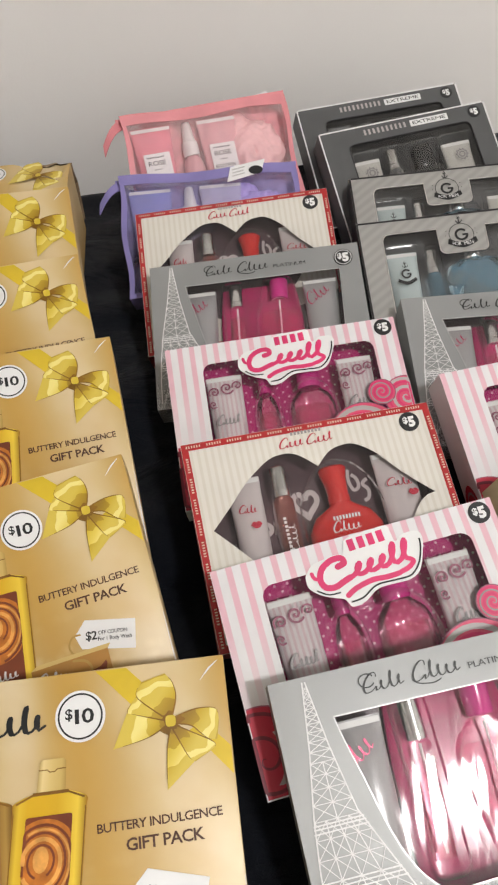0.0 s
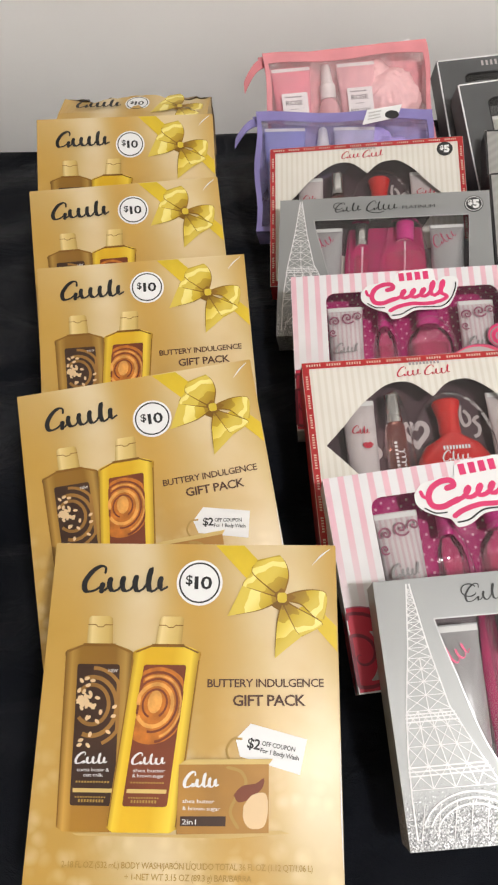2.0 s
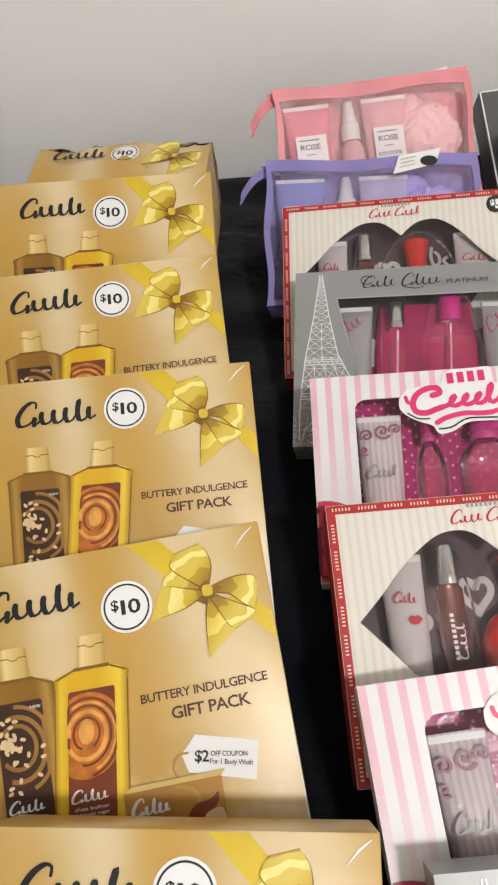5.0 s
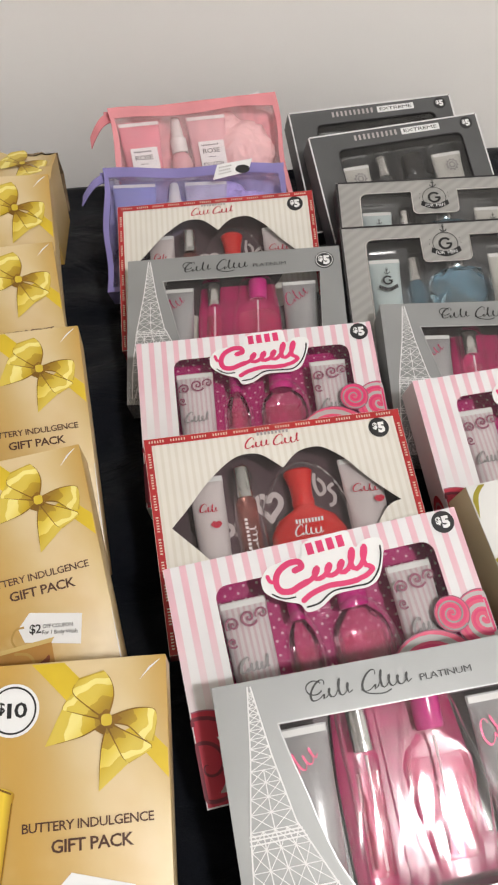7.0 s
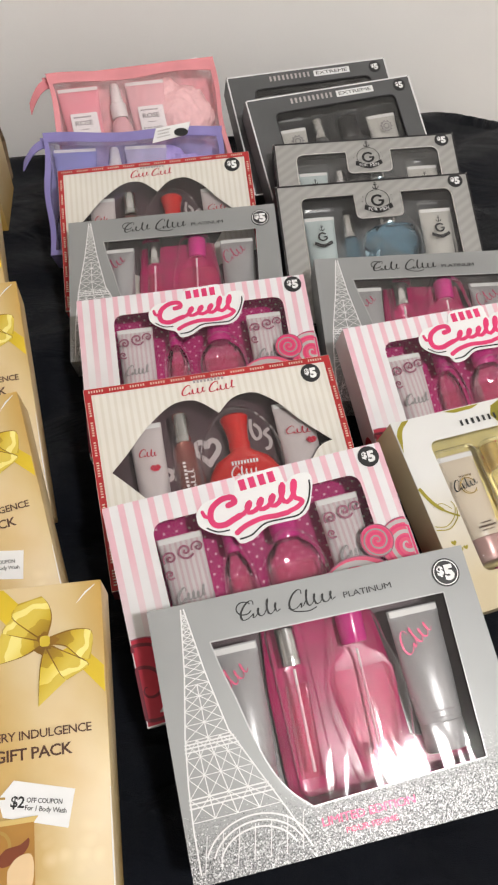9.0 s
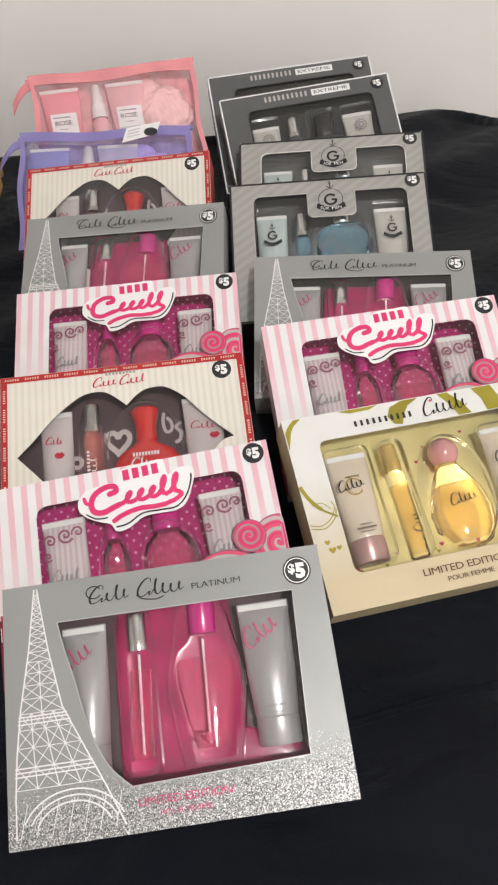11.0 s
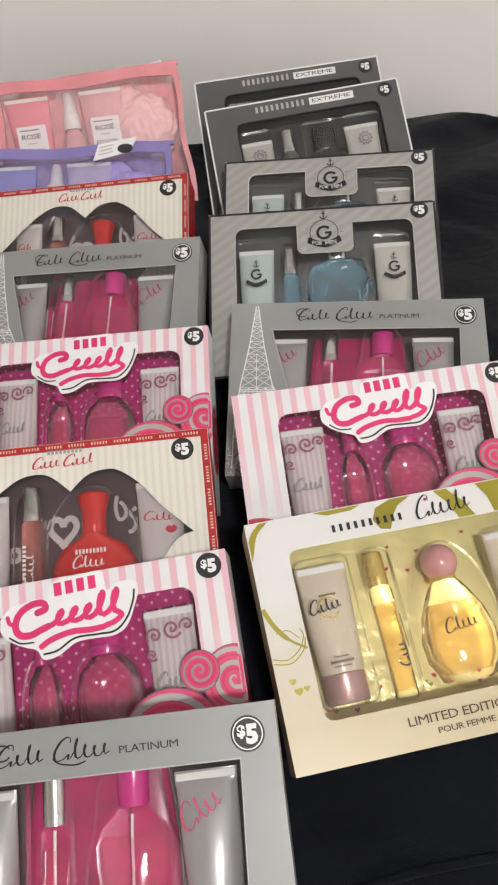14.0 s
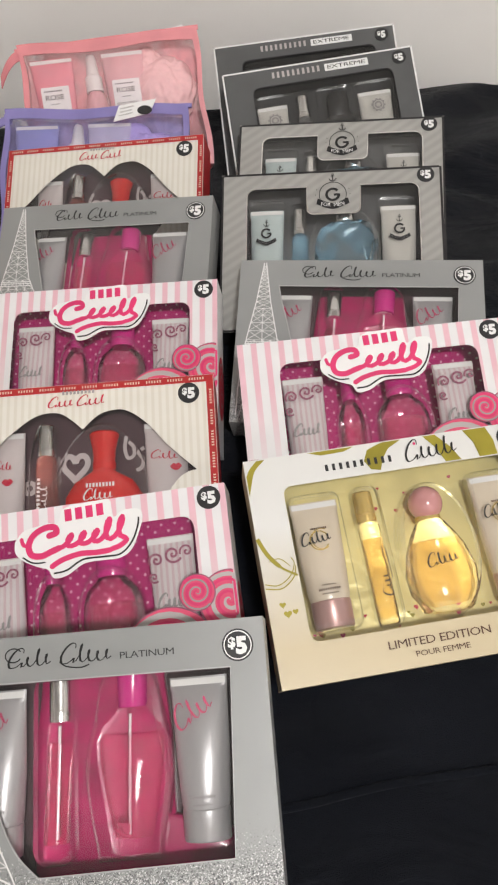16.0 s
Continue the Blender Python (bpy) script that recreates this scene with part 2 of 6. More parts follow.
def dotted(name, ground, dot, spacing=0.0075, size=0.24, metal=0.0):
    m, nt, b = base(name)
    v = coords(nt, (1 / spacing, 1 / spacing, 0), (0, 0, 0.785))
    fr = nt.nodes.new("ShaderNodeVectorMath")
    fr.operation = "FRACTION"
    nt.links.new(v, fr.inputs[0])
    sub = nt.nodes.new("ShaderNodeVectorMath")
    sub.operation = "SUBTRACT"
    sub.inputs[1].default_value = (0.5, 0.5, 0)
    nt.links.new(fr.outputs[0], sub.inputs[0])
    ln = nt.nodes.new("ShaderNodeVectorMath")
    ln.operation = "LENGTH"
    nt.links.new(sub.outputs[0], ln.inputs[0])
    f = maths(nt, "LESS_THAN", ln.outputs["Value"], size)
    shade = ramp(nt, noise_tex(nt, coords(nt), 30, 2), [(0.3, tuple(c * 0.8 for c in ground)), (0.7, ground)])
    nt.links.new(mixed(nt, f, shade, dot), b.inputs["Base Color"])
    b.inputs["Roughness"].default_value, b.inputs["Metallic"].default_value = 0.28, metal
    bumped(nt, b, noise_tex(nt, coords(nt), 60, 3, 0.5), 0.35, 0.004)
    return m


def vertical_blend(name, low, high, y0, y1, rough=0.35, metal=0.0, coat=0.2):
    m, nt, b = base(name)
    v = coords(nt)
    _, y, _ = axes(nt, v)
    mr = nt.nodes.new("ShaderNodeMapRange")
    mr.inputs[1].default_value, mr.inputs[2].default_value = y0, y1
    nt.links.new(maths(nt, "MULTIPLY_ADD", noise_tex(nt, v, 25, 3), 0.01, y), mr.inputs[0])
    nt.links.new(mixed(nt, mr.outputs[0], low, high), b.inputs["Base Color"])
    b.inputs["Roughness"].default_value, b.inputs["Metallic"].default_value, b.inputs["Coat Weight"].default_value = rough, metal, coat
    bumped(nt, b, noise_tex(nt, v, 700, 2), 0.04, 0.0006)
    return m


def rounded_print(name, x0, shear, half, stops, crown):
    """A printed bottle body shaded round from edge to edge; crown: how much of its tone the upper part keeps."""
    m, nt, b = base(name)
    v = coords(nt)
    x, y, _ = axes(nt, v)
    drift = maths(nt, "MULTIPLY_ADD", maths(nt, "SUBTRACT", 0.147, y), -shear, x)
    u = maths(nt, "MULTIPLY_ADD", maths(nt, "SUBTRACT", drift, x0), 0.5 / half, 0.5)
    col = ramp(nt, u, stops)
    mr = nt.nodes.new("ShaderNodeMapRange")
    mr.inputs[1].default_value, mr.inputs[2].default_value, mr.inputs[3].default_value, mr.inputs[4].default_value = 0.04, 0.13, 1.15, crown
    nt.links.new(y, mr.inputs[0])
    hsv = nt.nodes.new("ShaderNodeHueSaturation")
    nt.links.new(mr.outputs[0], hsv.inputs["Value"])
    nt.links.new(col, hsv.inputs["Color"])
    nt.links.new(hsv.outputs[0], b.inputs["Base Color"])
    b.inputs["Roughness"].default_value = 0.33
    bumped(nt, b, noise_tex(nt, v, 700, 2), 0.04, 0.0006)
    return m


def cloth_black():
    m, nt, b = base("black woven bedspread")
    v = coords(nt)
    nt.links.new(ramp(nt, noise_tex(nt, v, 6, 5), [(0.3, (0.0040, 0.0049, 0.0078)), (0.7, (0.0080, 0.0097, 0.0148))]), b.inputs["Base Color"])
    b.inputs["Roughness"].default_value, b.inputs["Sheen Weight"].default_value, b.inputs["Specular IOR Level"].default_value = 0.40, 0.045, 0.09
    b.inputs["Sheen Roughness"].default_value = 0.4
    weave = noise_tex(nt, v, 1500, 1)
    crease = noise_tex(nt, coords(nt, (3, 5, 3), (0, 0, 0.35)), 3, 4, 1.6)
    bumped(nt, b, maths(nt, "MULTIPLY_ADD", crease, 9.0, weave), 0.6, 0.0030)
    return m


def wall_paint():
    m, nt, b = base("off-white matt wall paint")
    v = coords(nt)
    nt.links.new(ramp(nt, noise_tex(nt, v, 3, 5), [(0.3, (0.905, 0.885, 0.865)), (0.7, (0.935, 0.915, 0.895))]), b.inputs["Base Color"])
    b.inputs["Roughness"].default_value = 0.75
    bumped(nt, b, noise_tex(nt, v, 260, 4), 0.12, 0.001)
    return m


def mesh_weave(name, colour, cover=0.35, rough=0.28):
    """Thin see-through vinyl, tinted by its colour."""
    m, nt, b = base(name)
    out = nt.nodes["Material Output"]
    b.inputs["Base Color"].default_value = (*colour, 1)
    b.inputs["Roughness"].default_value = rough
    see, mx = nt.nodes.new("ShaderNodeBsdfTransparent"), nt.nodes.new("ShaderNodeMixShader")
    see.inputs[0].default_value = (0.97, 0.95, 0.96, 1)
    v = coords(nt)
    f = ramp(nt, noise_tex(nt, v, 22, 4, 0.8), [(0.35, (cover * 0.5,) * 3), (0.7, (cover * 1.4,) * 3)])
    bumped(nt, b, noise_tex(nt, v, 45, 3, 0.8), 0.5, 0.003)
    nt.links.new(f, mx.inputs[0])
    nt.links.new(see.outputs[0], mx.inputs[1])
    nt.links.new(b.outputs[0], mx.inputs[2])
    nt.links.new(mx.outputs[0], out.inputs[0])
    return m


CLEAR = film("clear plastic window", (0.86, 0.86, 0.86), waves=30, relief=0.35, gloss=0.9, cloud=0.02)
CLEAR_WILD = film("crinkled clear plastic window", (0.86, 0.86, 0.86), waves=28, relief=0.48, gloss=0.9, cloud=0.02)
RIM = film("clear blister edge", waves=34, relief=0.35, gloss=2.2, haze=0.01, rough=0.05, cloud=0.012)
FOIL, GOLD_PRINT, GREY_SHEEN = silver_foil(), gold_print(), diagonal_grey()
CANDY = stripes("white card with pale pink stripes", (0.77, 0.755, 0.77), (0.77, 0.47, 0.545), 0.0114, 0.42, fade=(0.045, 0.12))
CANDY_TUBE = stripes("white tube with blush stripes", (0.72, 0.66, 0.67), (0.66, 0.50, 0.53), 0.0042, 0.45)
CREAM = stripes("cream card with beige stripes", (0.745, 0.715, 0.655), (0.68, 0.64, 0.565), 0.0060, 0.42, soft=0.14)
DOTS = dotted("magenta card with white dots", (0.56, 0.015, 0.19), (0.80, 0.42, 0.56), 0.0072, 0.15)
HEARTED = dotted("shiny gold insert", (0.93, 0.82, 0.38), (0.72, 0.42, 0.22), 0.026, 0.0, 0.25)
WHITE = mat("white card", (0.77, 0.76, 0.765), 0.4, coat=0.15, vary=0.04)
OFF_WHITE = mat("off-white pearl tube", (0.58, 0.56, 0.52), 0.3, coat=0.25, vary=0.04)
WHITE_GLOSS = mat("white plastic", (0.80, 0.79, 0.78), 0.3, coat=0.3, vary=0.03)
STICKER = mat("white sticker paper", (0.80, 0.80, 0.80), 0.45, vary=0.02)
INK = mat("black ink", (0.012, 0.012, 0.013), 0.4, vary=0.2)
CHARCOAL = mat("charcoal sticker", (0.025, 0.025, 0.027), 0.35, vary=0.15)
BROWN_INK = mat("brown ink", (0.085, 0.035, 0.018), 0.4, vary=0.15)
RED = mat("red card", (0.42, 0.018, 0.022), 0.38, coat=0.2, vary=0.12)
RED_GLOSS = mat("red lacquered glass", (0.62, 0.016, 0.014), 0.18, coat=0.8, vary=0.08, bump=0)
RED_INK = mat("crimson ink", (0.50, 0.02, 0.05), 0.4)
PINK_INK = mat("hot pink ink", (0.70, 0.04, 0.16), 0.35, coat=0.2)
ROSE_INK = mat("rose metallic ink", (0.55, 0.07, 0.16), 0.35, metal=0.3)
PINK_PALE = mat("candy pink ink", (0.72, 0.085, 0.18), 0.35, coat=0.2)
PRINT_GREY = mat("grey ink", (0.33, 0.31, 0.31), 0.4)
PRINT_PALE = mat("pale grey ink", (0.46, 0.42, 0.42), 0.4)
MAROON = mat("dark crimson ink", (0.17, 0.012, 0.03), 0.4)
MAUVE_INK = mat("mauve ink", (0.32, 0.10, 0.16), 0.4)
MAGENTA = mat("magenta plastic insert", (0.42, 0.013, 0.11), 0.3, coat=0.3, vary=0.25, patch=45)
MAGENTA_CAP = mat("magenta cap", (0.62, 0.02, 0.24), 0.22, coat=0.5, vary=0.05)
PINK_GLASS = glass("pink perfume glass", (0.99, 0.90, 0.93), relief=0.25)
PINK_DEEP = film("deep pink perfume glass", (1.0, 0.82, 0.89), waves=80, relief=0.6, gloss=2.0, haze=0.02, rough=0.05, cloud=0.07, cloud_colour=(0.97, 0.10, 0.30))
AMBER_GLASS = glass("amber perfume glass", (1.0, 0.96, 0.82), relief=0.3)
SALMON_GLASS = glass("salmon perfume glass", (1.0, 0.55, 0.45))
BLUE_GLASS = glass("pale blue faceted glass", (0.56, 0.84, 1.0), relief=0.04)
PINK_LIQUID = film("pink perfume", (1.0, 0.76, 0.84), waves=60, relief=0.1, gloss=0.5, rough=0.1, cloud=0.07, cloud_colour=(1.0, 0.28, 0.44))
AMBER_LIQUID = film("orange perfume", (1.0, 0.89, 0.66), waves=60, relief=0.1, gloss=0.5, rough=0.1, cloud=0.05, cloud_colour=(1.0, 0.66, 0.36))
CHROME = mat("chrome cap", (0.84, 0.83, 0.82), 0.2, metal=1.0, vary=0.05, bump=0)
GOLD = mat("gold cap", (0.86, 0.62, 0.20), 0.26, metal=0.65, vary=0.05, bump=0)
SILVER_TUBE = mat("silver grey tube", (0.44, 0.43, 0.44), 0.32, metal=0.35, vary=0.06)
PALE_TUBE = mat("blush white tube", (0.60, 0.53, 0.53), 0.32, coat=0.2, vary=0.05)
CREAM_TUBE = mat("cream pearl tube", (0.70, 0.60, 0.47), 0.3, coat=0.3, vary=0.05)
AQUA_TUBE = mat("pale aqua tube", (0.52, 0.60, 0.60), 0.3, coat=0.2, vary=0.05)
ROSE_CAP = mat("dusty rose cap", (0.50, 0.30, 0.28), 0.3, metal=0.3, vary=0.05)
ROSE_BALL = mat("pearly pink ball cap", (0.66, 0.30, 0.30), 0.22, coat=0.6, vary=0.06)
DARK_INSERT = mat("dark mauve insert", (0.098, 0.056, 0.066), 0.3, coat=0.2, vary=0.25)
BLACK_INSERT = mat("charcoal insert", (0.055, 0.055, 0.058), 0.3, coat=0.3, vary=0.3)
GREY_INSERT = mat("smoky grey insert", (0.13, 0.13, 0.13), 0.28, coat=0.3, vary=0.3)
SLATE = mat("slate grey card", (0.095, 0.097, 0.10), 0.38, coat=0.15, vary=0.08)
BLACK_CARD = mat("black card edge", (0.02, 0.018, 0.02), 0.35, coat=0.2, vary=0.2)
BLACK_PLASTIC = mat("black bottle cap", (0.012, 0.012, 0.013), 0.25, coat=0.4)
PALE_GOLD_SIDE = vertical_blend("cream card with gold foot", (0.56, 0.47, 0.31), (0.69, 0.685, 0.67), 0.03, 0.115, 0.34)
OLIVE = mat("olive gold ink", (0.33, 0.28, 0.035), 0.35, metal=0.25, vary=0.15)
BEIGE_SIDE = mat("beige card side", (0.52, 0.42, 0.26), 0.4, coat=0.2)
GOLD_SIDE = mat("golden board side", (0.58, 0.40, 0.14), 0.4, coat=0.25, vary=0.12)
TORN_BOARD = mat("torn brown cardboard", (0.22, 0.15, 0.085), 0.8, vary=0.35, patch=90)
RIBBON = mat("yellow printed ribbon", (0.66, 0.47, 0.025), 0.35, coat=0.25, vary=0.1)
SATIN_LIGHT = satin("light yellow satin print", (0.62, 0.45, 0.03), (0.74, 0.58, 0.09), (0.84, 0.73, 0.24), 60)
SATIN_MID = satin("yellow satin print", (0.42, 0.27, 0.010), (0.55, 0.38, 0.02), (0.66, 0.50, 0.07), 60)
SATIN_DEEP = satin("deep yellow satin print", (0.29, 0.165, 0.006), (0.40, 0.25, 0.010), (0.50, 0.34, 0.03), 60)
SATIN_DARK = mat("shaded gold satin print", (0.22, 0.105, 0.006), 0.35, coat=0.2, vary=0.2, patch=60)
COCOA_BODY = rounded_print("cocoa gold bottle print", 0.0350, 0.03, 0.0215, [(0.0, (0.20, 0.09, 0.010)), (0.10, (0.52, 0.30, 0.06)), (0.22, (0.34, 0.17, 0.02)), (0.75, (0.32, 0.155, 0.018)), (0.9, (0.54, 0.32, 0.07)), (1.0, (0.20, 0.09, 0.01))], 0.75)
HONEY_BODY = rounded_print("honey gold bottle print", 0.0790, -0.10, 0.0215, [(0.0, (0.34, 0.17, 0.008)), (0.09, (0.72, 0.50, 0.035)), (0.2, (0.66, 0.40, 0.012)), (0.6, (0.64, 0.39, 0.012)), (0.88, (0.78, 0.56, 0.05)), (1.0, (0.36, 0.18, 0.008))], 1.0)
CAP_PRINT = mat("pale gold cap print", (0.62, 0.45, 0.16), 0.35, vary=0.1)
CAP_A = rounded_print("pale gold cap print", 0.0350, 0.03, 0.0088, [(0.0, (0.42, 0.27, 0.07)), (0.2, (0.74, 0.58, 0.26)), (0.5, (0.64, 0.47, 0.17)), (0.8, (0.56, 0.39, 0.12)), (1.0, (0.38, 0.24, 0.06))], 1.0)
CAP_B = rounded_print("pale gold bottle cap print", 0.0790, -0.10, 0.0088, [(0.0, (0.42, 0.27, 0.07)), (0.2, (0.76, 0.60, 0.28)), (0.5, (0.66, 0.49, 0.18)), (0.8, (0.58, 0.41, 0.13)), (1.0, (0.40, 0.25, 0.06))], 1.0)
CAP_SHADE = mat("deep gold cap print", (0.42, 0.26, 0.06), 0.35, vary=0.1)
EDGE_PRINT = mat("dark amber print", (0.22, 0.10, 0.012), 0.35, vary=0.15)
COCOA = mat("dark cocoa print", (0.05, 0.022, 0.012), 0.35, vary=0.25)
COCOA_SWIRL = mat("cocoa swirl print", (0.30, 0.15, 0.035), 0.35, vary=0.3)
RUST = mat("rust red print", (0.19, 0.045, 0.016), 0.35, vary=0.2)
CARAMEL = mat("caramel print", (0.50, 0.16, 0.02), 0.35, vary=0.3, patch=120)
CARAMEL_LIGHT = mat("light caramel print", (0.70, 0.34, 0.08), 0.35, vary=0.3, patch=120)
OAT = mat("pale oat print", (0.72, 0.52, 0.30), 0.4, vary=0.1)
SOAP = mat("amber soap carton print", (0.40, 0.20, 0.04), 0.35, vary=0.15)
CLOTH_MAT, WALL_MAT = cloth_black(), wall_paint()
PINK_TRIM = mat("coral pink vinyl", (0.72, 0.25, 0.28), 0.4, coat=0.1)
LILAC_TRIM = mat("lilac vinyl", (0.25, 0.215, 0.49), 0.35, coat=0.15)
PINK_VINYL = mesh_weave("clear pink vinyl", (0.92, 0.56, 0.58), 0.15)
PINK_BACK = mesh_weave("cloudy pink vinyl back", (0.84, 0.35, 0.39), 0.72, 0.6)
LILAC_BACK = mesh_weave("cloudy lilac vinyl back", (0.36, 0.33, 0.64), 0.68, 0.6)
LILAC_VINYL = mesh_weave("clear lilac vinyl", (0.36, 0.34, 0.60), 0.24)
PINK_TUBE = mat("coral pink tube", (0.80, 0.30, 0.36), 0.3, coat=0.2)
BLUSH = mat("blush bottle", (0.76, 0.44, 0.47), 0.3, coat=0.3)
PUFF_PINK = mat("coral bath puff mesh", (0.93, 0.60, 0.61), 0.6, vary=0.06, patch=200, bump=0.1)
LILAC_BLUSH = mat("pale lilac bottle", (0.52, 0.49, 0.68), 0.3, coat=0.3)
LILAC_TUBE = mat("periwinkle tube", (0.27, 0.28, 0.62), 0.3, coat=0.2)
PUFF_LILAC = mat("lilac bath puff mesh", (0.52, 0.42, 0.88), 0.6, vary=0.06, patch=200, bump=0.1)


# ---------------------------------------------------------------- shape helpers
def part(name, bm, material, parent, label=""):
    me = bpy.data.meshes.new(name)
    bmesh.ops.recalc_face_normals(bm, faces=bm.faces)
    bm.to_mesh(me)
    bm.free()
    me.materials.append(material)
    ob = new(name, me)
    ob.parent = parent
    return tagged(ob, label)


def smooth(ob, angle=40):
    for p in ob.data.polygons:
        p.use_smooth = True
    ob.data.set_sharp_from_angle(angle=radians(angle))
    return ob


def flat(*polys, z=0.0003, lift=0.0):
    bm = bmesh.new()
    for k, pts in enumerate(polys):
        bm.faces.new([bm.verts.new((x, y, z + lift * k)) for x, y in pts])
    bmesh.ops.triangulate(bm, faces=bm.faces)
    for f in bm.faces:
        f.normal_update()
    return bm


def slab(pts, z0, z1):
    bm = bmesh.new()
    a = [bm.verts.new((x, y, z0)) for x, y in pts]
    b = [bm.verts.new((x, y, z1)) for x, y in pts]
    n = len(pts)
    bm.faces.new(a)
    bm.faces.new(b)
    for i in range(n):
        bm.faces.new((a[i], a[(i + 1) % n], b[(i + 1) % n], b[i]))
    return bm


def circle(cx, cy, r, n=28, a0=0.0, a1=360.0, ry=None):
    closed = abs(a1 - a0) >= 360
    steps = n if closed else n + 1
    return [(cx + r * math.cos(radians(a0 + (a1 - a0) * i / n)), cy + (ry or r) * math.sin(radians(a0 + (a1 - a0) * i / n))) for i in range(steps)]


def rounded(x0, y0, x1, y1, r, n=5):
    out = []
    for cx, cy, a in ((x1 - r, y1 - r, 0), (x0 + r, y1 - r, 90), (x0 + r, y0 + r, 180), (x1 - r, y0 + r, 270)):
        out += [(cx + r * math.cos(radians(a + 90 * i / n)), cy + r * math.sin(radians(a + 90 * i / n))) for i in range(n + 1)]
    return out


def ring(cx, cy, r, w, z=0.0006, n=36, a0=0.0, a1=360.0):
    return ribbons([(circle(cx, cy, r, n, a0, a1) + ([(cx + r * math.cos(radians(a0)), cy + r * math.sin(radians(a0)))] if a1 - a0 >= 360 else []), w)], z)


def ribbons(strokes, z=0.0006):
    """Flat strokes: each a line of points and a width, or a width at every point."""
    bm = bmesh.new()
    for k, (pts, w) in enumerate(strokes):
        last = None
        for i, p in enumerate(pts):
            q, r = pts[max(0, i - 1)], pts[min(len(pts) - 1, i + 1)]
            d = Vector((r[0] - q[0], r[1] - q[1]))
            d = d.normalized() if d.length > 1e-9 else Vector((1, 0))
            ww = (w[i] if isinstance(w, (list, tuple)) else w) / 2
            zz = z + 1e-6 * k + 3e-6 * i
            a = bm.verts.new((p[0] - d.y * ww, p[1] + d.x * ww, zz))
            b = bm.verts.new((p[0] + d.y * ww, p[1] - d.x * ww, zz))
            if last:
                bm.faces.new((last[0], last[1], b, a))
            last = (a, b)
    return bm


def brush(strokes, z):
    """Ribbons with round joins and ends."""
    dots = [flat(circle(*p, (w[i] if isinstance(w, (list, tuple)) else w) / 2, 12), z=z + 2e-5 + 1e-6 * k + 2e-6 * i) for k, (pts, w) in enumerate(strokes) for i, p in enumerate(pts)]
    return merged(ribbons(strokes, z), *dots)


def curve(keys, n=6):
    """A smooth line through the key points."""
    out, k = [], [Vector(p) for p in keys]
    for i in range(len(k) - 1):
        p0, p1, p2, p3 = k[max(0, i - 1)], k[i], k[i + 1], k[min(len(k) - 1, i + 2)]
        for j in range(n):
            t = j / n
            v = 0.5 * (2 * p1 + (p2 - p0) * t + (2 * p0 - 5 * p1 + 4 * p2 - p3) * t * t + (3 * p1 - p0 - 3 * p2 + p3) * t ** 3)
            out.append((v.x, v.y))
    return out + [tuple(k[-1])]


def flourish(x0, y0, x1, y1, loops, thick, seed=1, tall=1.0, slant=0.35, turn=0.0):
    """A plain pen flourish: one large sweep that runs out into a row of small loops, some of them taller."""
    w, h = x1 - x0, y1 - y0
    unit = w / (loops + 0.75)
    keys = [(unit * px * 1.35, h * tall * py) for px, py in ((1.08, 0.74), (1.00, 0.95), (0.68, 1.0), (0.28, 0.78), (0.06, 0.36), (0.28, 0.02), (0.78, 0.04), (1.15, 0.26))]
    line, x = curve(keys, 6), unit * 1.62
    for k in range(loops - 1):
        rise = 0.92 if (k * 5 + seed) % 4 == 2 else 0.50 + 0.05 * ((k + seed) % 3)
        line += [(x + unit * s + unit * 0.27 * math.sin(2 * math.pi * s), h * tall * rise * (1 - math.cos(2 * math.pi * s)) / 2 + h * 0.02) for s in [i / 10 for i in range(10)]]
        x += unit
    line.append((x + unit * 0.12, h * 0.2))
    c, sn = math.cos(turn), math.sin(turn)
    line = [(px + slant * (py - h * 0.3), py) for px, py in line]
    wid = []
    for i in range(len(line)):
        a, b = line[max(0, i - 1)], line[min(len(line) - 1, i + 1)]
        d = math.hypot(b[0] - a[0], b[1] - a[1]) or 1.0
        wid.append(thick * (0.5 + 0.7 * max(0.0, -(b[1] - a[1]) / d)))
    return [(x0 + px * c - py * sn, y0 + px * sn + py * c) for px, py in line], wid


def letters(text, x, y, width, height, z=0.0008, turn=0.0, bold=0.0):
    """Lettering that fills the given width and cap height, its baseline starting at x, y."""
    cu = bpy.data.curves.new("lettering", "FONT")
    cu.body, cu.size, cu.resolution_u = text, 1.0, 2
    cu.offset, cu.space_character = bold, 0.92
    ob = bpy.data.objects.new("lettering", cu)
    scene.collection.objects.link(ob)
    me = bpy.data.meshes.new_from_object(ob.evaluated_get(bpy.context.evaluated_depsgraph_get()))
    bpy.data.objects.remove(ob)
    bpy.data.curves.remove(cu)
    bm = bmesh.new()
    bm.from_mesh(me)
    bpy.data.meshes.remove(me)
    xs, ys = [v.co.x for v in bm.verts], [v.co.y for v in bm.verts]
    sx, sy = width / (max(xs) - min(xs)), height / 0.73
    x_, c, s = min(xs), math.cos(turn), math.sin(turn)
    for v in bm.verts:
        u, w = (v.co.x - x_) * sx, v.co.y * sy
        v.co = (x + u * c - w * s, y + u * s + w * c, z)
    return bm


def blocks(x, y, width, height, n, z=0.0006, turn=0.0, fill=0.62):
    """A row of plain bars that stands for unreadable writing."""
    bm, c, s = bmesh.new(), math.cos(turn), math.sin(turn)
    for i in range(n):
        u0, u1 = width * i / n, width * (i + fill) / n
        bm.faces.new([bm.verts.new((x + u * c - v * s, y + u * s + v * c, z)) for u, v in ((u0, 0), (u1, 0), (u1, height), (u0, height))])
    return bm


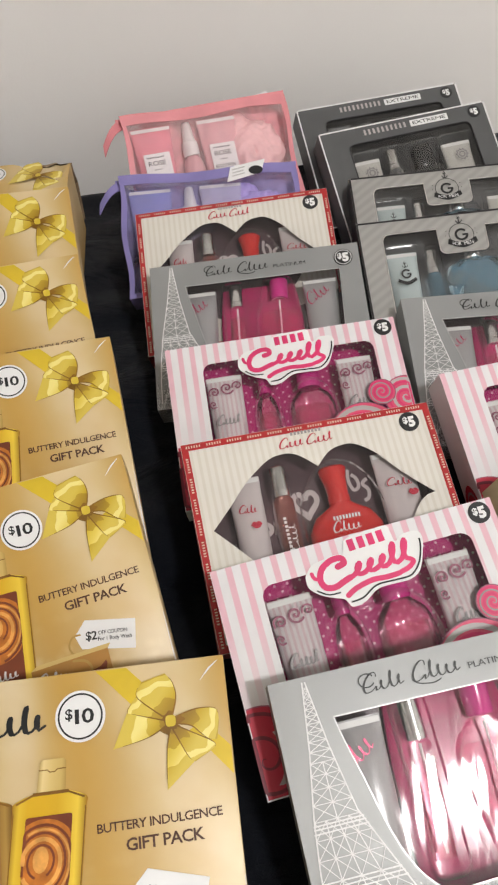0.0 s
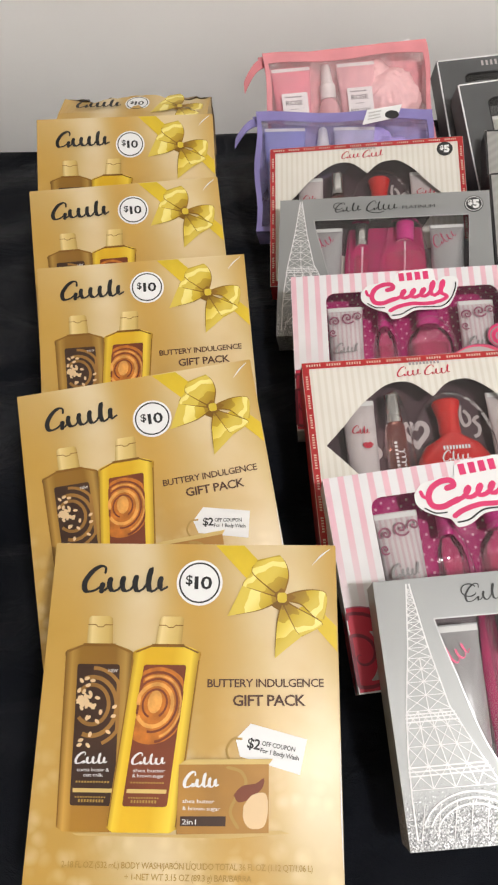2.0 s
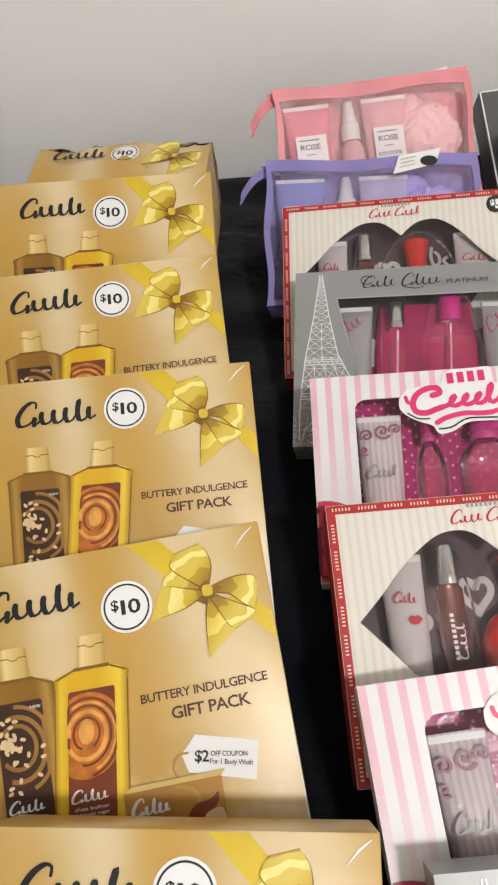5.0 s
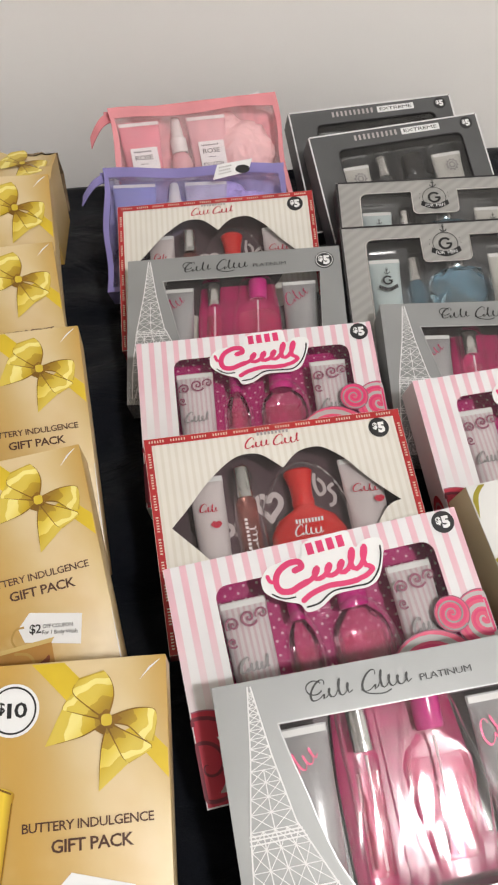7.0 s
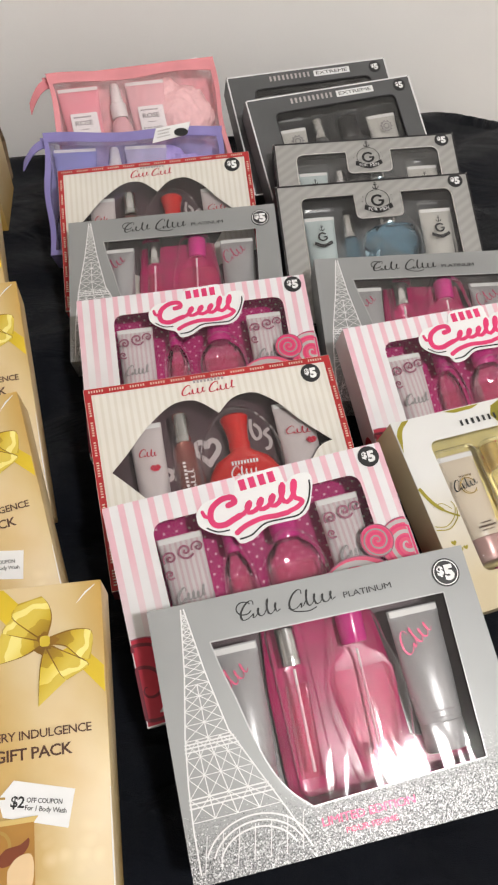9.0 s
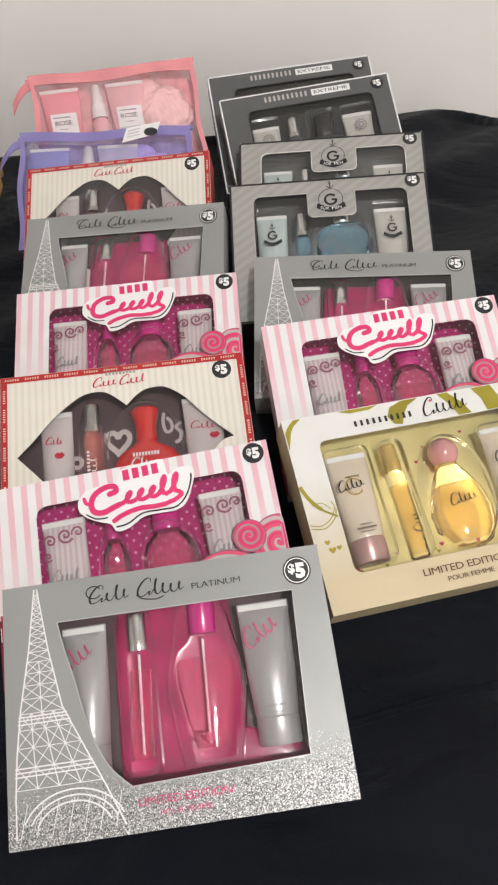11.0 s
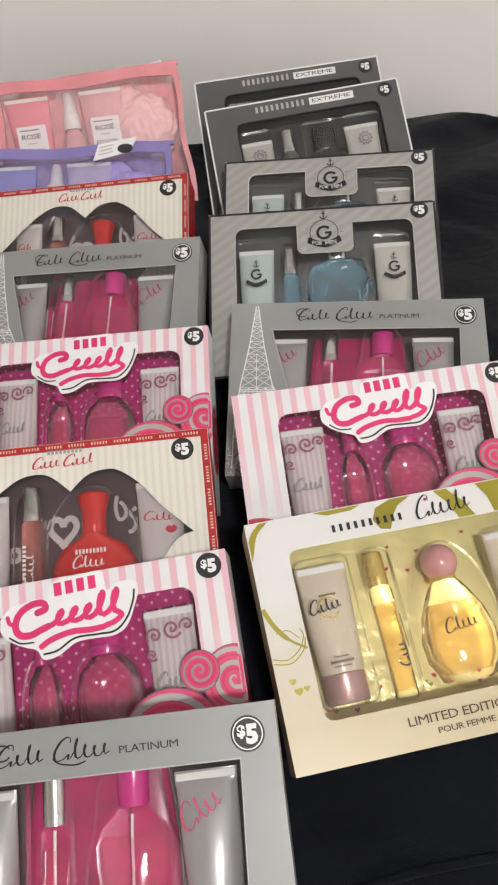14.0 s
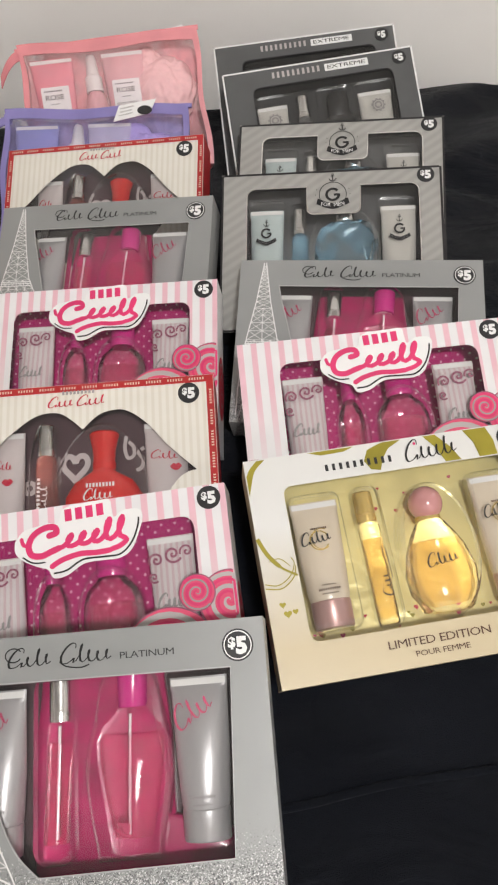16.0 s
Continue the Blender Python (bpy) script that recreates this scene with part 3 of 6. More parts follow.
def merged(*bms):
    out = bmesh.new()
    for b in bms:
        me = bpy.data.meshes.new("m")
        b.to_mesh(me)
        b.free()
        out.from_mesh(me)
        bpy.data.meshes.remove(me)
    return out


def loft(rows, seg=22, power=2.0):
    """A body along y: rows of (y, centre x, half width, half depth, centre z); higher powers are squarer."""
    bm, loops = bmesh.new(), []
    for y, cx, a, b, cz in rows:
        lp = []
        for i in range(seg):
            t = 2 * math.pi * i / seg
            c, s = math.cos(t), math.sin(t)
            lp.append(bm.verts.new((cx + a * math.copysign(abs(c) ** (2 / power), c), y, cz + b * math.copysign(abs(s) ** (2 / power), s))))
        loops.append(lp)
    for p, q in zip(loops, loops[1:]):
        for i in range(seg):
            bm.faces.new((p[i], p[(i + 1) % seg], q[(i + 1) % seg], q[i]))
    bm.faces.new(loops[0])
    bm.faces.new(loops[-1])
    return bm


def facets(bm, amount, seed):
    """Uneven flat facets, as cut glass has."""
    rnd = random.Random(seed)
    for v in bm.verts:
        v.co += Vector((rnd.uniform(-1, 1), rnd.uniform(-1, 1), rnd.uniform(-1, 1))) * amount
    bmesh.ops.triangulate(bm, faces=bm.faces)
    return bm


def tray(w, h, t, wall=0.0007, front=-0.0011):
    """An open carton: four sides and a back, with the thickness of card."""
    bm = bmesh.new()
    def box(z, i):
        return [bm.verts.new((x, y, z)) for x, y in ((i, i), (w - i, i), (w - i, h - i), (i, h - i))]
    o0, o1, i0, i1 = box(-t, 0.0012), box(front, 0), box(-t + wall, wall + 0.0012), box(front, wall)
    om = box(-t + 0.0014, 0)
    for a, b in ((o0, om), (om, o1), (o1, i1), (i1, i0)):
        for k in range(4):
            bm.faces.new((a[k], a[(k + 1) % 4], b[(k + 1) % 4], b[k]))
    bm.faces.new(o0)
    bm.faces.new(i0)
    return bm


def panel(outer, hole, z0=-0.001, z1=0.0):
    """A sheet of card with an opening cut through it."""
    bm = bmesh.new()
    rims = []
    for z in (z1, z0):
        edges, loops = [], []
        for pts in (outer, hole):
            vs = [bm.verts.new((x, y, z)) for x, y in pts]
            edges += [bm.edges.new((vs[i], vs[(i + 1) % len(vs)])) for i in range(len(vs))]
            loops.append(vs)
        bmesh.ops.triangle_fill(bm, use_beauty=True, use_dissolve=False, edges=edges)
        rims.append(loops)
    for k in (0, 1):
        a, b = rims[0][k], rims[1][k]
        for i in range(len(a)):
            bm.faces.new((a[i], a[(i + 1) % len(a)], b[(i + 1) % len(a)], b[i]))
    return bm


def rect(w, h, i=0.0):
    return [(i, i), (w - i, i), (w - i, h - i), (i, h - i)]


def pane(pts, material, parent, z=-0.0016):
    ob = part("window_film", flat(pts, z=z), material, parent)
    ob.visible_shadow = False
    return ob


def thing(name, label, category, group=""):
    return tagged(new(name), label, category, group)


def tube(parent, x0, x1, top, foot, material, cap_material=None, cap=0.018, label="", zc=-0.017, taper=0.86):
    """A squeeze tube: a flat crimp on top, round towards its cap."""
    cx, a, r = (x0 + x1) / 2, (x1 - x0) / 2, (x1 - x0) / 2 * taper
    body = smooth(part("tube", loft([(foot + cap, cx, r * 0.9, 0.0125, zc), (foot + cap + 0.002, cx, r * 0.97, 0.013, zc), (foot + (top - foot) * 0.5, cx, (r + a) / 2, 0.0115, zc + 0.001),
        (top - 0.008, cx, a * 0.98, 0.004, zc + 0.005), (top - 0.006, cx, a, 0.0016, zc + 0.006), (top, cx, a, 0.0013, zc + 0.006)], 26), material, parent, label), 50)
    part("crimp", ribbons([([(x0 + 0.001, top - 0.003), (x1 - 0.001, top - 0.003)], 0.004)], zc + 0.0079), WHITE_GLOSS, body)
    if cap_material:
        smooth(part("cap", loft([(foot, cx, r * 0.90, 0.0114, zc), (foot + 0.001, cx, r * 0.94, 0.0120, zc), (foot + cap - 0.0008, cx, r * 0.96, 0.0127, zc), (foot + cap, cx, r * 0.93, 0.012, zc)], 26), cap_material, body), 40)
    return body


def phial(parent, x0, x1, top, foot, split, glass, cap_material, lean=0.0, zc=-0.016):
    """A slim roll-on bottle with a long metal cap."""
    cx, a = (x0 + x1) / 2, (x1 - x0) / 2
    bx = cx + lean
    body = smooth(part("slim_bottle", loft([(foot, bx, a * 0.86, a * 0.86, zc), (foot + 0.001, bx, a * 0.95, a * 0.95, zc), (split - 0.004, cx, a, a, zc), (split - 0.001, cx, a * 0.75, a * 0.75, zc), (split, cx, a * 0.6, a * 0.6, zc)], 24), glass, parent), 40)
    smooth(part("cap", loft([(split - 0.001, cx, a * 0.86, a * 0.86, zc), (split + 0.003, cx, a * 0.9, a * 0.9, zc), (split + 0.0032, cx, a * 0.84, a * 0.84, zc), (split + 0.005, cx, a * 0.84, a * 0.84, zc), (split + 0.0052, cx, a * 0.9, a * 0.9, zc), (split + 0.007, cx, a * 0.88, a * 0.88, zc), (top - 0.001, cx, a * 0.88, a * 0.88, zc), (top, cx, a * 0.80, a * 0.80, zc)], 24), cap_material, body), 30)
    return body


def blister(parent, pts, foot_z=-0.0150, top_z=-0.0022, out=0.0008, roll=0.0050):
    """A clear plastic bubble round a product: steep walls that roll over into a broad shoulder."""
    cx, cy = sum(p[0] for p in pts) / len(pts), sum(p[1] for p in pts) / len(pts)
    bm, rows = bmesh.new(), []
    steps = [(out, foot_z)] + [(-roll * (1 - math.cos(a)), foot_z + (top_z - foot_z) * (0.35 + 0.65 * math.sin(a))) for a in [math.pi / 2 * k / 6 for k in range(7)]]
    for grow, z in steps:
        rows.append([bm.verts.new((x + grow * (x - cx) / (math.hypot(x - cx, y - cy) or 1), y + grow * (y - cy) / (math.hypot(x - cx, y - cy) or 1), z)) for x, y in pts])
    for a, b in zip(rows, rows[1:]):
        for i in range(len(pts)):
            bm.faces.new((a[i], a[(i + 1) % len(pts)], b[(i + 1) % len(pts)], b[i]))
    ob = smooth(part("blister_wall", bm, RIM, parent), 70)
    ob.visible_shadow = False
    return ob


def bar_row(parent, x, y, width, height, n, material, fill=0.62, turn=0.0, z=0.0006):
    """Plain upright bars in a row, each a piece of its own."""
    c, s = math.cos(turn), math.sin(turn)
    for i in range(n):
        u0, u1 = width * i / n, width * (i + fill) / n
        part("bar", flat([(x + u * c - v * s, y + u * s + v * c) for u, v in ((u0, 0), (u1, 0), (u1, height), (u0, height))], z=z), material, parent)


def price_sticker(parent, x, y, r, price, ground, ink, rim=None):
    st = part("price_sticker", slab(circle(x, y, r, 32), 0.0003, 0.0006), ground, parent, f"round price sticker reading {price}")
    if rim:
        part("sticker_ring", ring(x, y, r * 0.86, r * 0.07, 0.0008), rim, st)
    dollar, number = price[0], price[1:]
    if len(number) == 1:
        part("lettering", merged(letters(dollar, x - r * 0.62, y - r * 0.12, r * 0.5, r * 0.62, 0.0009, bold=0.045), letters(number, x - r * 0.12, y - r * 0.5, r * 0.72, r * 1.0, 0.0009, bold=0.06)), ink, st)
    else:
        part("lettering", merged(letters(dollar, x - r * 0.60, y - r * 0.08, r * 0.30, r * 0.42, 0.0009, bold=0.018), letters("1", x - r * 0.22, y - r * 0.28, r * 0.17, r * 0.58, 0.0009, bold=0.012), letters("0", x + r * 0.05, y - r * 0.28, r * 0.50, r * 0.58, 0.0009, bold=0.018)), ink, st)
    return st


# ---------------------------------------------------------------- the room
EDGE_O, EDGE_YAW = Vector((-0.514, 1.044)), radians(12.5)


def edge_pt(a, b):
    """From bed coordinates (a along its far edge, b towards the wall) into the room."""
    c, s = math.cos(EDGE_YAW), math.sin(EDGE_YAW)
    return (EDGE_O.x + a * c - b * s, EDGE_O.y + a * s + b * c)


def setting_slab(name, a0, b0, a1, b1, z0, z1, material, label, category):
    bm = slab([edge_pt(a0, b0), edge_pt(a1, b0), edge_pt(a1, b1), edge_pt(a0, b1)], z0, z1)
    ob = part(name, bm, material, None)
    return tagged(ob, label, category, kind="structure")


FLOOR_MAT = mat("beige carpet", (0.36, 0.31, 0.26), 0.9, vary=0.2, bump=0.4)
CEIL_MAT = mat("white ceiling paint", (0.80, 0.79, 0.77), 0.8, vary=0.03, patch=4)
setting_slab("wall_north", -2.2, 0.085, 2.6, 0.205, 0.0, 3.0, WALL_MAT, "plain off-white painted wall behind the bed", "wall")
setting_slab("wall_south", -2.2, -3.4, 2.6, -3.28, 0.0, 3.0, WALL_MAT, "plain off-white painted wall", "wall")
setting_slab("wall_west", -2.32, -3.4, -2.2, 0.205, 0.0, 3.0, WALL_MAT, "plain off-white painted wall", "wall")
setting_slab("wall_east", 2.6, -3.4, 2.72, 0.205, 0.0, 3.0, WALL_MAT, "plain off-white painted wall", "wall")
setting_slab("floor", -2.32, -3.4, 2.72, 0.205, -0.1, 0.0, FLOOR_MAT, "plain beige carpeted floor", "floor")
setting_slab("ceiling", -2.32, -3.4, 2.72, 0.205, 3.0, 3.1, CEIL_MAT, "plain white ceiling", "ceiling")

lamp = thing("ceiling_light", "round white ceiling light, switched on", "ceiling light")
lamp.location = (LAMP_AT[0], LAMP_AT[1], 3.0)
GLOW = bpy.data.materials.new("lit diffuser")
GLOW.use_nodes = True
GLOW.node_tree.nodes.clear()
em, mo = GLOW.node_tree.nodes.new("ShaderNodeEmission"), GLOW.node_tree.nodes.new("ShaderNodeOutputMaterial")
em.inputs[0].default_value, em.inputs[1].default_value = LAMP_COLOUR, LAMP_POWER
GLOW.node_tree.links.new(em.outputs[0], mo.inputs[0])
bm = bmesh.new()
rows_ = []
for r_, z_ in ((LAMP_R, -0.03), (LAMP_R * 0.97, -0.05), (LAMP_R * 0.8, -0.075), (LAMP_R * 0.45, -0.095), (0.01, -0.1)):
    rows_.append([bm.verts.new((r_ * math.cos(k * math.pi / 16), r_ * math.sin(k * math.pi / 16), z_)) for k in range(32)])
for p, q in zip(rows_, rows_[1:]):
    for k in range(32):
        bm.faces.new((p[k], p[(k + 1) % 32], q[(k + 1) % 32], q[k]))
bm.faces.new(rows_[-1])
part("diffuser", bm, GLOW, lamp)
bm = bmesh.new()
bmesh.ops.create_cone(bm, cap_ends=True, segments=32, radius1=LAMP_R + 0.012, radius2=LAMP_R + 0.012, depth=0.03, matrix=Matrix.Translation((0, 0, -0.015)))
part("base_ring", bm, CHROME, lamp)


def drape(u, v):
    """How far the loose cloth stands off its bed: soft swells, slanting folds and sharp creases."""
    along, across = 0.86 * u + 0.50 * v, 0.86 * v - 0.50 * u
    swell = noise.noise(Vector((u * 3.6, v * 3.0, 1.3))) * 0.0080
    fold = noise.noise(Vector((along * 2.6 + 3.0, across * 12.5, 4.1)))
    fine = noise.noise(Vector((u * 6.0 - v * 2.0, v * 19.0 + u * 4.0, 7.7)))
    crease = math.exp(-(noise.noise(Vector((along * 2.0, across * 5.5, 9.4))) / 0.045) ** 2)
    cross = math.exp(-(noise.noise(Vector((u * 2.6 + 5.0, v * 5.0 + u, 2.2))) / 0.05) ** 2)
    return min(0.007, max(-0.022, swell + fold * 0.021 + fine * 0.006 - 0.0060 * crease - 0.0045 * cross - 0.003))


def bedspread():
    """A black spread over a mattress with round corners, hanging down its sides."""
    a0, a1, b0, b1, rc, rim = -1.25, 1.055, -2.0, -0.02, 0.14, 0.022
    bm = bmesh.new()
    na, nb, reach = 330, 290, 0.52
    grid = []
    for i in range(na + 1):
        row = []
        for j in range(nb + 1):
            u = a0 - reach + (a1 - a0 + 2 * reach) * i / na
            v = b0 - reach + (b1 - b0 + 2 * reach) * j / nb
            cx, cy = min(max(u, a0 + rc), a1 - rc), min(max(v, b0 + rc), b1 - rc)
            d = Vector((u - cx, v - cy))
            over = d.length - rc
            z = 0.0
            if over > 0:
                n = d.normalized()
                k = min(over / rim, math.pi / 2)
                out_ = rc + rim * math.sin(k)
                z = -rim * (1 - math.cos(k)) - max(0.0, over - rim * math.pi / 2)
                out_ += 0.010 * min(1, -z / 0.2) * math.sin(u * 31 + v * 27)
                p = Vector((cx, cy)) + n * out_
            else:
                p = Vector((u, v))
            w = drape(u, v)
            x, y = edge_pt(p.x, p.y)
            row.append(bm.verts.new((x, y, max(0.03, CLOTH + z + (w - 0.004 if over <= 0 else 0.3 * w - 0.002)))))
        grid.append(row)
    for i in range(na):
        for j in range(nb):
            bm.faces.new((grid[i][j], grid[i + 1][j], grid[i + 1][j + 1], grid[i][j + 1]))
    ob = smooth(part("bedspread", bm, CLOTH_MAT, None), 60)
    # a raised seam across the cloth
    bm, prev, along = bmesh.new(), None, [0.44 + 0.56 * i / 60 for i in range(61)]
    for u in along:
        v = -0.915 + 0.103 * (u - 0.60) + 0.0015 * math.sin(u * 40)
        w = drape(u, v)
        row = []
        for k in range(7):
            a = math.pi * k / 6
            x, y = edge_pt(u, v + 0.0034 * math.cos(a))
            row.append(bm.verts.new((x, y, CLOTH + w - 0.0046 + 0.0026 * math.sin(a))))
        if prev:
            for k in range(6):
                bm.faces.new((prev[k], prev[k + 1], row[k + 1], row[k]))
        prev = row
    smooth(part("seam", bm, CLOTH_MAT, ob), 60)
    return tagged(ob, "black wrinkled cloth bedspread draped over a bed", "bedspread")


bedspread()
bed = thing("bed", "plain mattress on a base under a black spread", "bed")
MATT = mat("white mattress ticking", (0.6, 0.6, 0.58), 0.8)
part("mattress", slab([edge_pt(*p) for p in rounded(-1.23, -1.98, 1.035, -0.04, 0.13)], 0.30, CLOTH - 0.034), MATT, bed)
part("bed_base", slab([edge_pt(*p) for p in rounded(-1.2, -1.95, 1.0, -0.07, 0.1)], 0.0, 0.30), BLACK_CARD, bed)


# ---------------------------------------------------------------- placing
DIMS = {"ca": (0.188, 0.2145, 0.050), "pa": (0.2223, 0.1642, 0.0365), "pc": (0.2212, 0.1606, 0.0362), "ki": (0.2204, 0.172, 0.0362),
        "in": (0.220, 0.1707, 0.0365), "g": (0.2202, 0.1698, 0.0362), "sw": (0.225, 0.160, 0.037), "ba": (0.2117, 0.1548, 0.040)}


FITTED = {"ca": (0.1873, 0.2100), "pa": (0.2235, 0.1654), "pc": (0.2236, 0.1613), "ki": (0.2196, 0.1755), "in": (0.2201, 0.1708), "g": (0.2203, 0.1698), "sw": (0.2251, 0.1619), "ba": (0.2120, 0.1552)}


def at(key):
    """The pose of a box whose upper left front corner, turn, lean and roll are in PLACES; its origin is its lower left front corner."""
    x, y, z, yaw, slope, roll = PLACES[key]
    kind = key.rstrip("0123456789")
    h = FITTED[kind][1]
    turn = Matrix.Rotation(radians(yaw), 4, "Z") @ Matrix.Rotation(radians(-roll), 4, "Y") @ Matrix.Rotation(radians(slope), 4, "X")
    size = Matrix.Diagonal((FITTED[kind][0] / DIMS[kind][0], h / DIMS[kind][1], 1, 1))
    return Matrix.Translation((x, y, z)) @ turn @ Matrix.Translation((0, -h, 0)) @ size


def place_all(first, keys):
    made = [first]
    for k in keys[1:]:
        made.append(copy_thing(first, Matrix()))
        made[-1].matrix_basis = at(k)
    first.matrix_basis = at(keys[0])
    return made


# ---------------------------------------------------------------- golden soap gift cartons
def gold_carton(torn=False):
    w, h, t = DIMS["ca"]
    box = thing("gift_carton", "crushed golden cardboard gift carton with a torn open top" if torn else "golden cardboard body wash gift carton with printed yellow bow", "gift box", "golden gift cartons")
    if torn:
        rnd, n, low, deep = random.Random(5), 30, 0.112, 0.098
        top = [h - 0.004 - 0.0035 * abs(math.sin(i * 0.35)) + rnd.uniform(-0.0018, 0.0018) for i in range(n + 1)]
        bm = bmesh.new()
        fr = [[bm.verts.new((w * i / n, y, 0.002 * math.sin(i * 0.5) * k)) for i in range(n + 1)] for k, y in ((0, low), (0.5, h - 0.045))]
        fr.append([bm.verts.new((w * i / n, top[i], -0.004 - 0.004 * math.sin(i * 0.3))) for i in range(n + 1)])
        bk = [[bm.verts.new((w * i / n, y, -deep)) for i in range(n + 1)] for y in (low, h - 0.012)]
        for a, b in ((fr[0], fr[1]), (fr[1], fr[2]), (bk[1], bk[0]), (bk[0], fr[0])):
            for i in range(n):
                bm.faces.new((a[i], a[i + 1], b[i + 1], b[i]))
        for i in (0, n):
            bm.faces.new((fr[0][i], fr[1][i], fr[2][i], bk[1][i], bk[0][i]))
        part("carton", bm, GOLD_PRINT, box)
        bm, rows = bmesh.new(), []
        for r, (z, up) in enumerate(((-0.006, -0.001), (-0.012, 0.012), (-0.022, 0.010), (-0.045, 0.020), (-deep + 0.004, 0.008))):
            rows.append([bm.verts.new((w * i / n, top[i] + up * (0.4 + 0.6 * abs(math.sin(i * 0.42 + 0.6 * r))) + rnd.uniform(-0.0015, 0.003), z + rnd.uniform(-0.002, 0.002))) for i in range(n + 1)])
        for p, q in zip(rows, rows[1:]):
            for i in range(n):
                bm.faces.new((p[i], p[i + 1], q[i + 1], q[i]))
        part("torn_flap", bm, TORN_BOARD, box, "torn brown cardboard edge")
    else:
        bm = bmesh.new()
        bmesh.ops.create_cube(bm, size=1, matrix=Matrix.Translation((w / 2, h / 2, -t / 2)) @ Matrix.Diagonal((w, h, t, 1)))
        bmesh.ops.bevel(bm, geom=bm.edges[:], offset=0.0012, segments=2, affect="EDGES", profile=0.6)
        smooth(part("carton", bm, GOLD_PRINT, box), 50)
        part("side_flap", slab([(0.004, 0.0035), (w - 0.004, 0.0035), (w - 0.004, 0.005), (0.004, 0.005)], -0.002, 0.0002), GOLD_SIDE, box)
        part("scuff", ribbons([([(w - 0.016, h - 0.014), (w - 0.010, h - 0.0075), (w - 0.004, h - 0.003)], [0.0002, 0.0012, 0.0004])], 0.0005), WHITE, box, "pale scuff on a worn corner")
        part("scuff", ribbons([([(w - 0.0006, 0.02), (w - 0.0009, 0.05), (w - 0.0005, 0.09)], [0.0002, 0.001, 0.0003])], 0.0004), WHITE, box)
    # ribbon and bow
    if not torn:
        part("ribbon_band", flat([(0.108, h - 0.001), (0.127, h - 0.001), (0.149, 0.190), (0.138, 0.181)], [(0.163, 0.172), (0.172, 0.176), (w - 0.0008, 0.160), (w - 0.0008, 0.144)], z=0.0003), RIBBON, box)
    bow = part("bow", flat(curve([(0.1365, 0.1840), (0.1460, 0.1790), (0.1545, 0.1770), (0.1610, 0.1710), (0.1540, 0.1690), (0.1450, 0.1735), (0.1365, 0.1840)])[:-1], z=0.0004), SATIN_DARK, box)
    lobes = (  # the two edges of every loop and tail, from the knot outwards
        ([(0.1495, 0.1785), (0.1385, 0.1800), (0.1262, 0.1858), (0.1322, 0.1955)], [(0.1505, 0.1800), (0.1440, 0.1850), (0.1372, 0.1930), (0.1322, 0.1955)], 0),
        ([(0.1490, 0.1790), (0.1375, 0.1825), (0.1260, 0.1862)], [(0.1500, 0.1765), (0.1374, 0.1703), (0.1166, 0.1662)], 1),
        ([(0.1500, 0.1798), (0.1411, 0.1868), (0.1322, 0.1957), (0.1360, 0.2036)], [(0.1530, 0.1806), (0.1564, 0.1920), (0.1550, 0.2010), (0.1506, 0.2072)], 0),
        ([(0.1538, 0.1800), (0.1652, 0.1833), (0.1745, 0.1838), (0.1807, 0.1818), (0.1813, 0.1747)], [(0.1537, 0.1768), (0.1638, 0.1745), (0.1690, 0.1700), (0.1740, 0.1655), (0.1793, 0.1647)], 0),
        ([(0.1520, 0.1755), (0.1487, 0.1617), (0.1473, 0.1397)], [(0.1527, 0.1752), (0.1587, 0.1644), (0.1642, 0.1534)], 1),
        ([(0.1530, 0.1765), (0.1625, 0.1715), (0.1773, 0.1630), (0.1762, 0.1592)], [(0.1520, 0.1755), (0.1562, 0.1668), (0.1611, 0.1570), (0.1647, 0.1534)], 0),
    )
    # sheen across every loop: deep folds at the knot, a bright crest further out
    loop_tones = ((0.0, SATIN_DARK), (0.13, SATIN_DEEP), (0.34, SATIN_MID), (0.60, SATIN_LIGHT), (0.76, SATIN_MID), (0.93, SATIN_DEEP), (1.0, None))
    tail_tones = ((0.0, SATIN_DARK), (0.08, SATIN_DEEP), (0.22, SATIN_MID), (0.50, SATIN_LIGHT), (0.74, SATIN_MID), (1.0, None))
    for n_, (ea, eb, tail) in enumerate(lobes):
        la, lb = curve(ea, 24 // (len(ea) - 1)), curve(eb, 24 // (len(eb) - 1))
        piece, zz = None, 0.0006 + 0.0001 * n_

        def spot(f, s_):
            if 0.0 < s_ < 1.0:
                s_ += (0.05 if tail else 0.10) * math.sin(math.pi * f) * math.sin(math.pi * s_) * (1 + 0.5 * math.sin(9 * f + n_)) - 0.04 * math.sin(math.pi * s_)
            u_ = min(max(s_, 0.0), 1.0) * 24
            i_ = min(int(u_), 23)
            p_, q_ = [tuple(e[i_][c] + (e[i_ + 1][c] - e[i_][c]) * (u_ - i_) for c in (0, 1)) for e in (la, lb)]
            return (p_[0] + (q_[0] - p_[0]) * f, p_[1] + (q_[1] - p_[1]) * f, zz)

        tones = tail_tones if tail else loop_tones
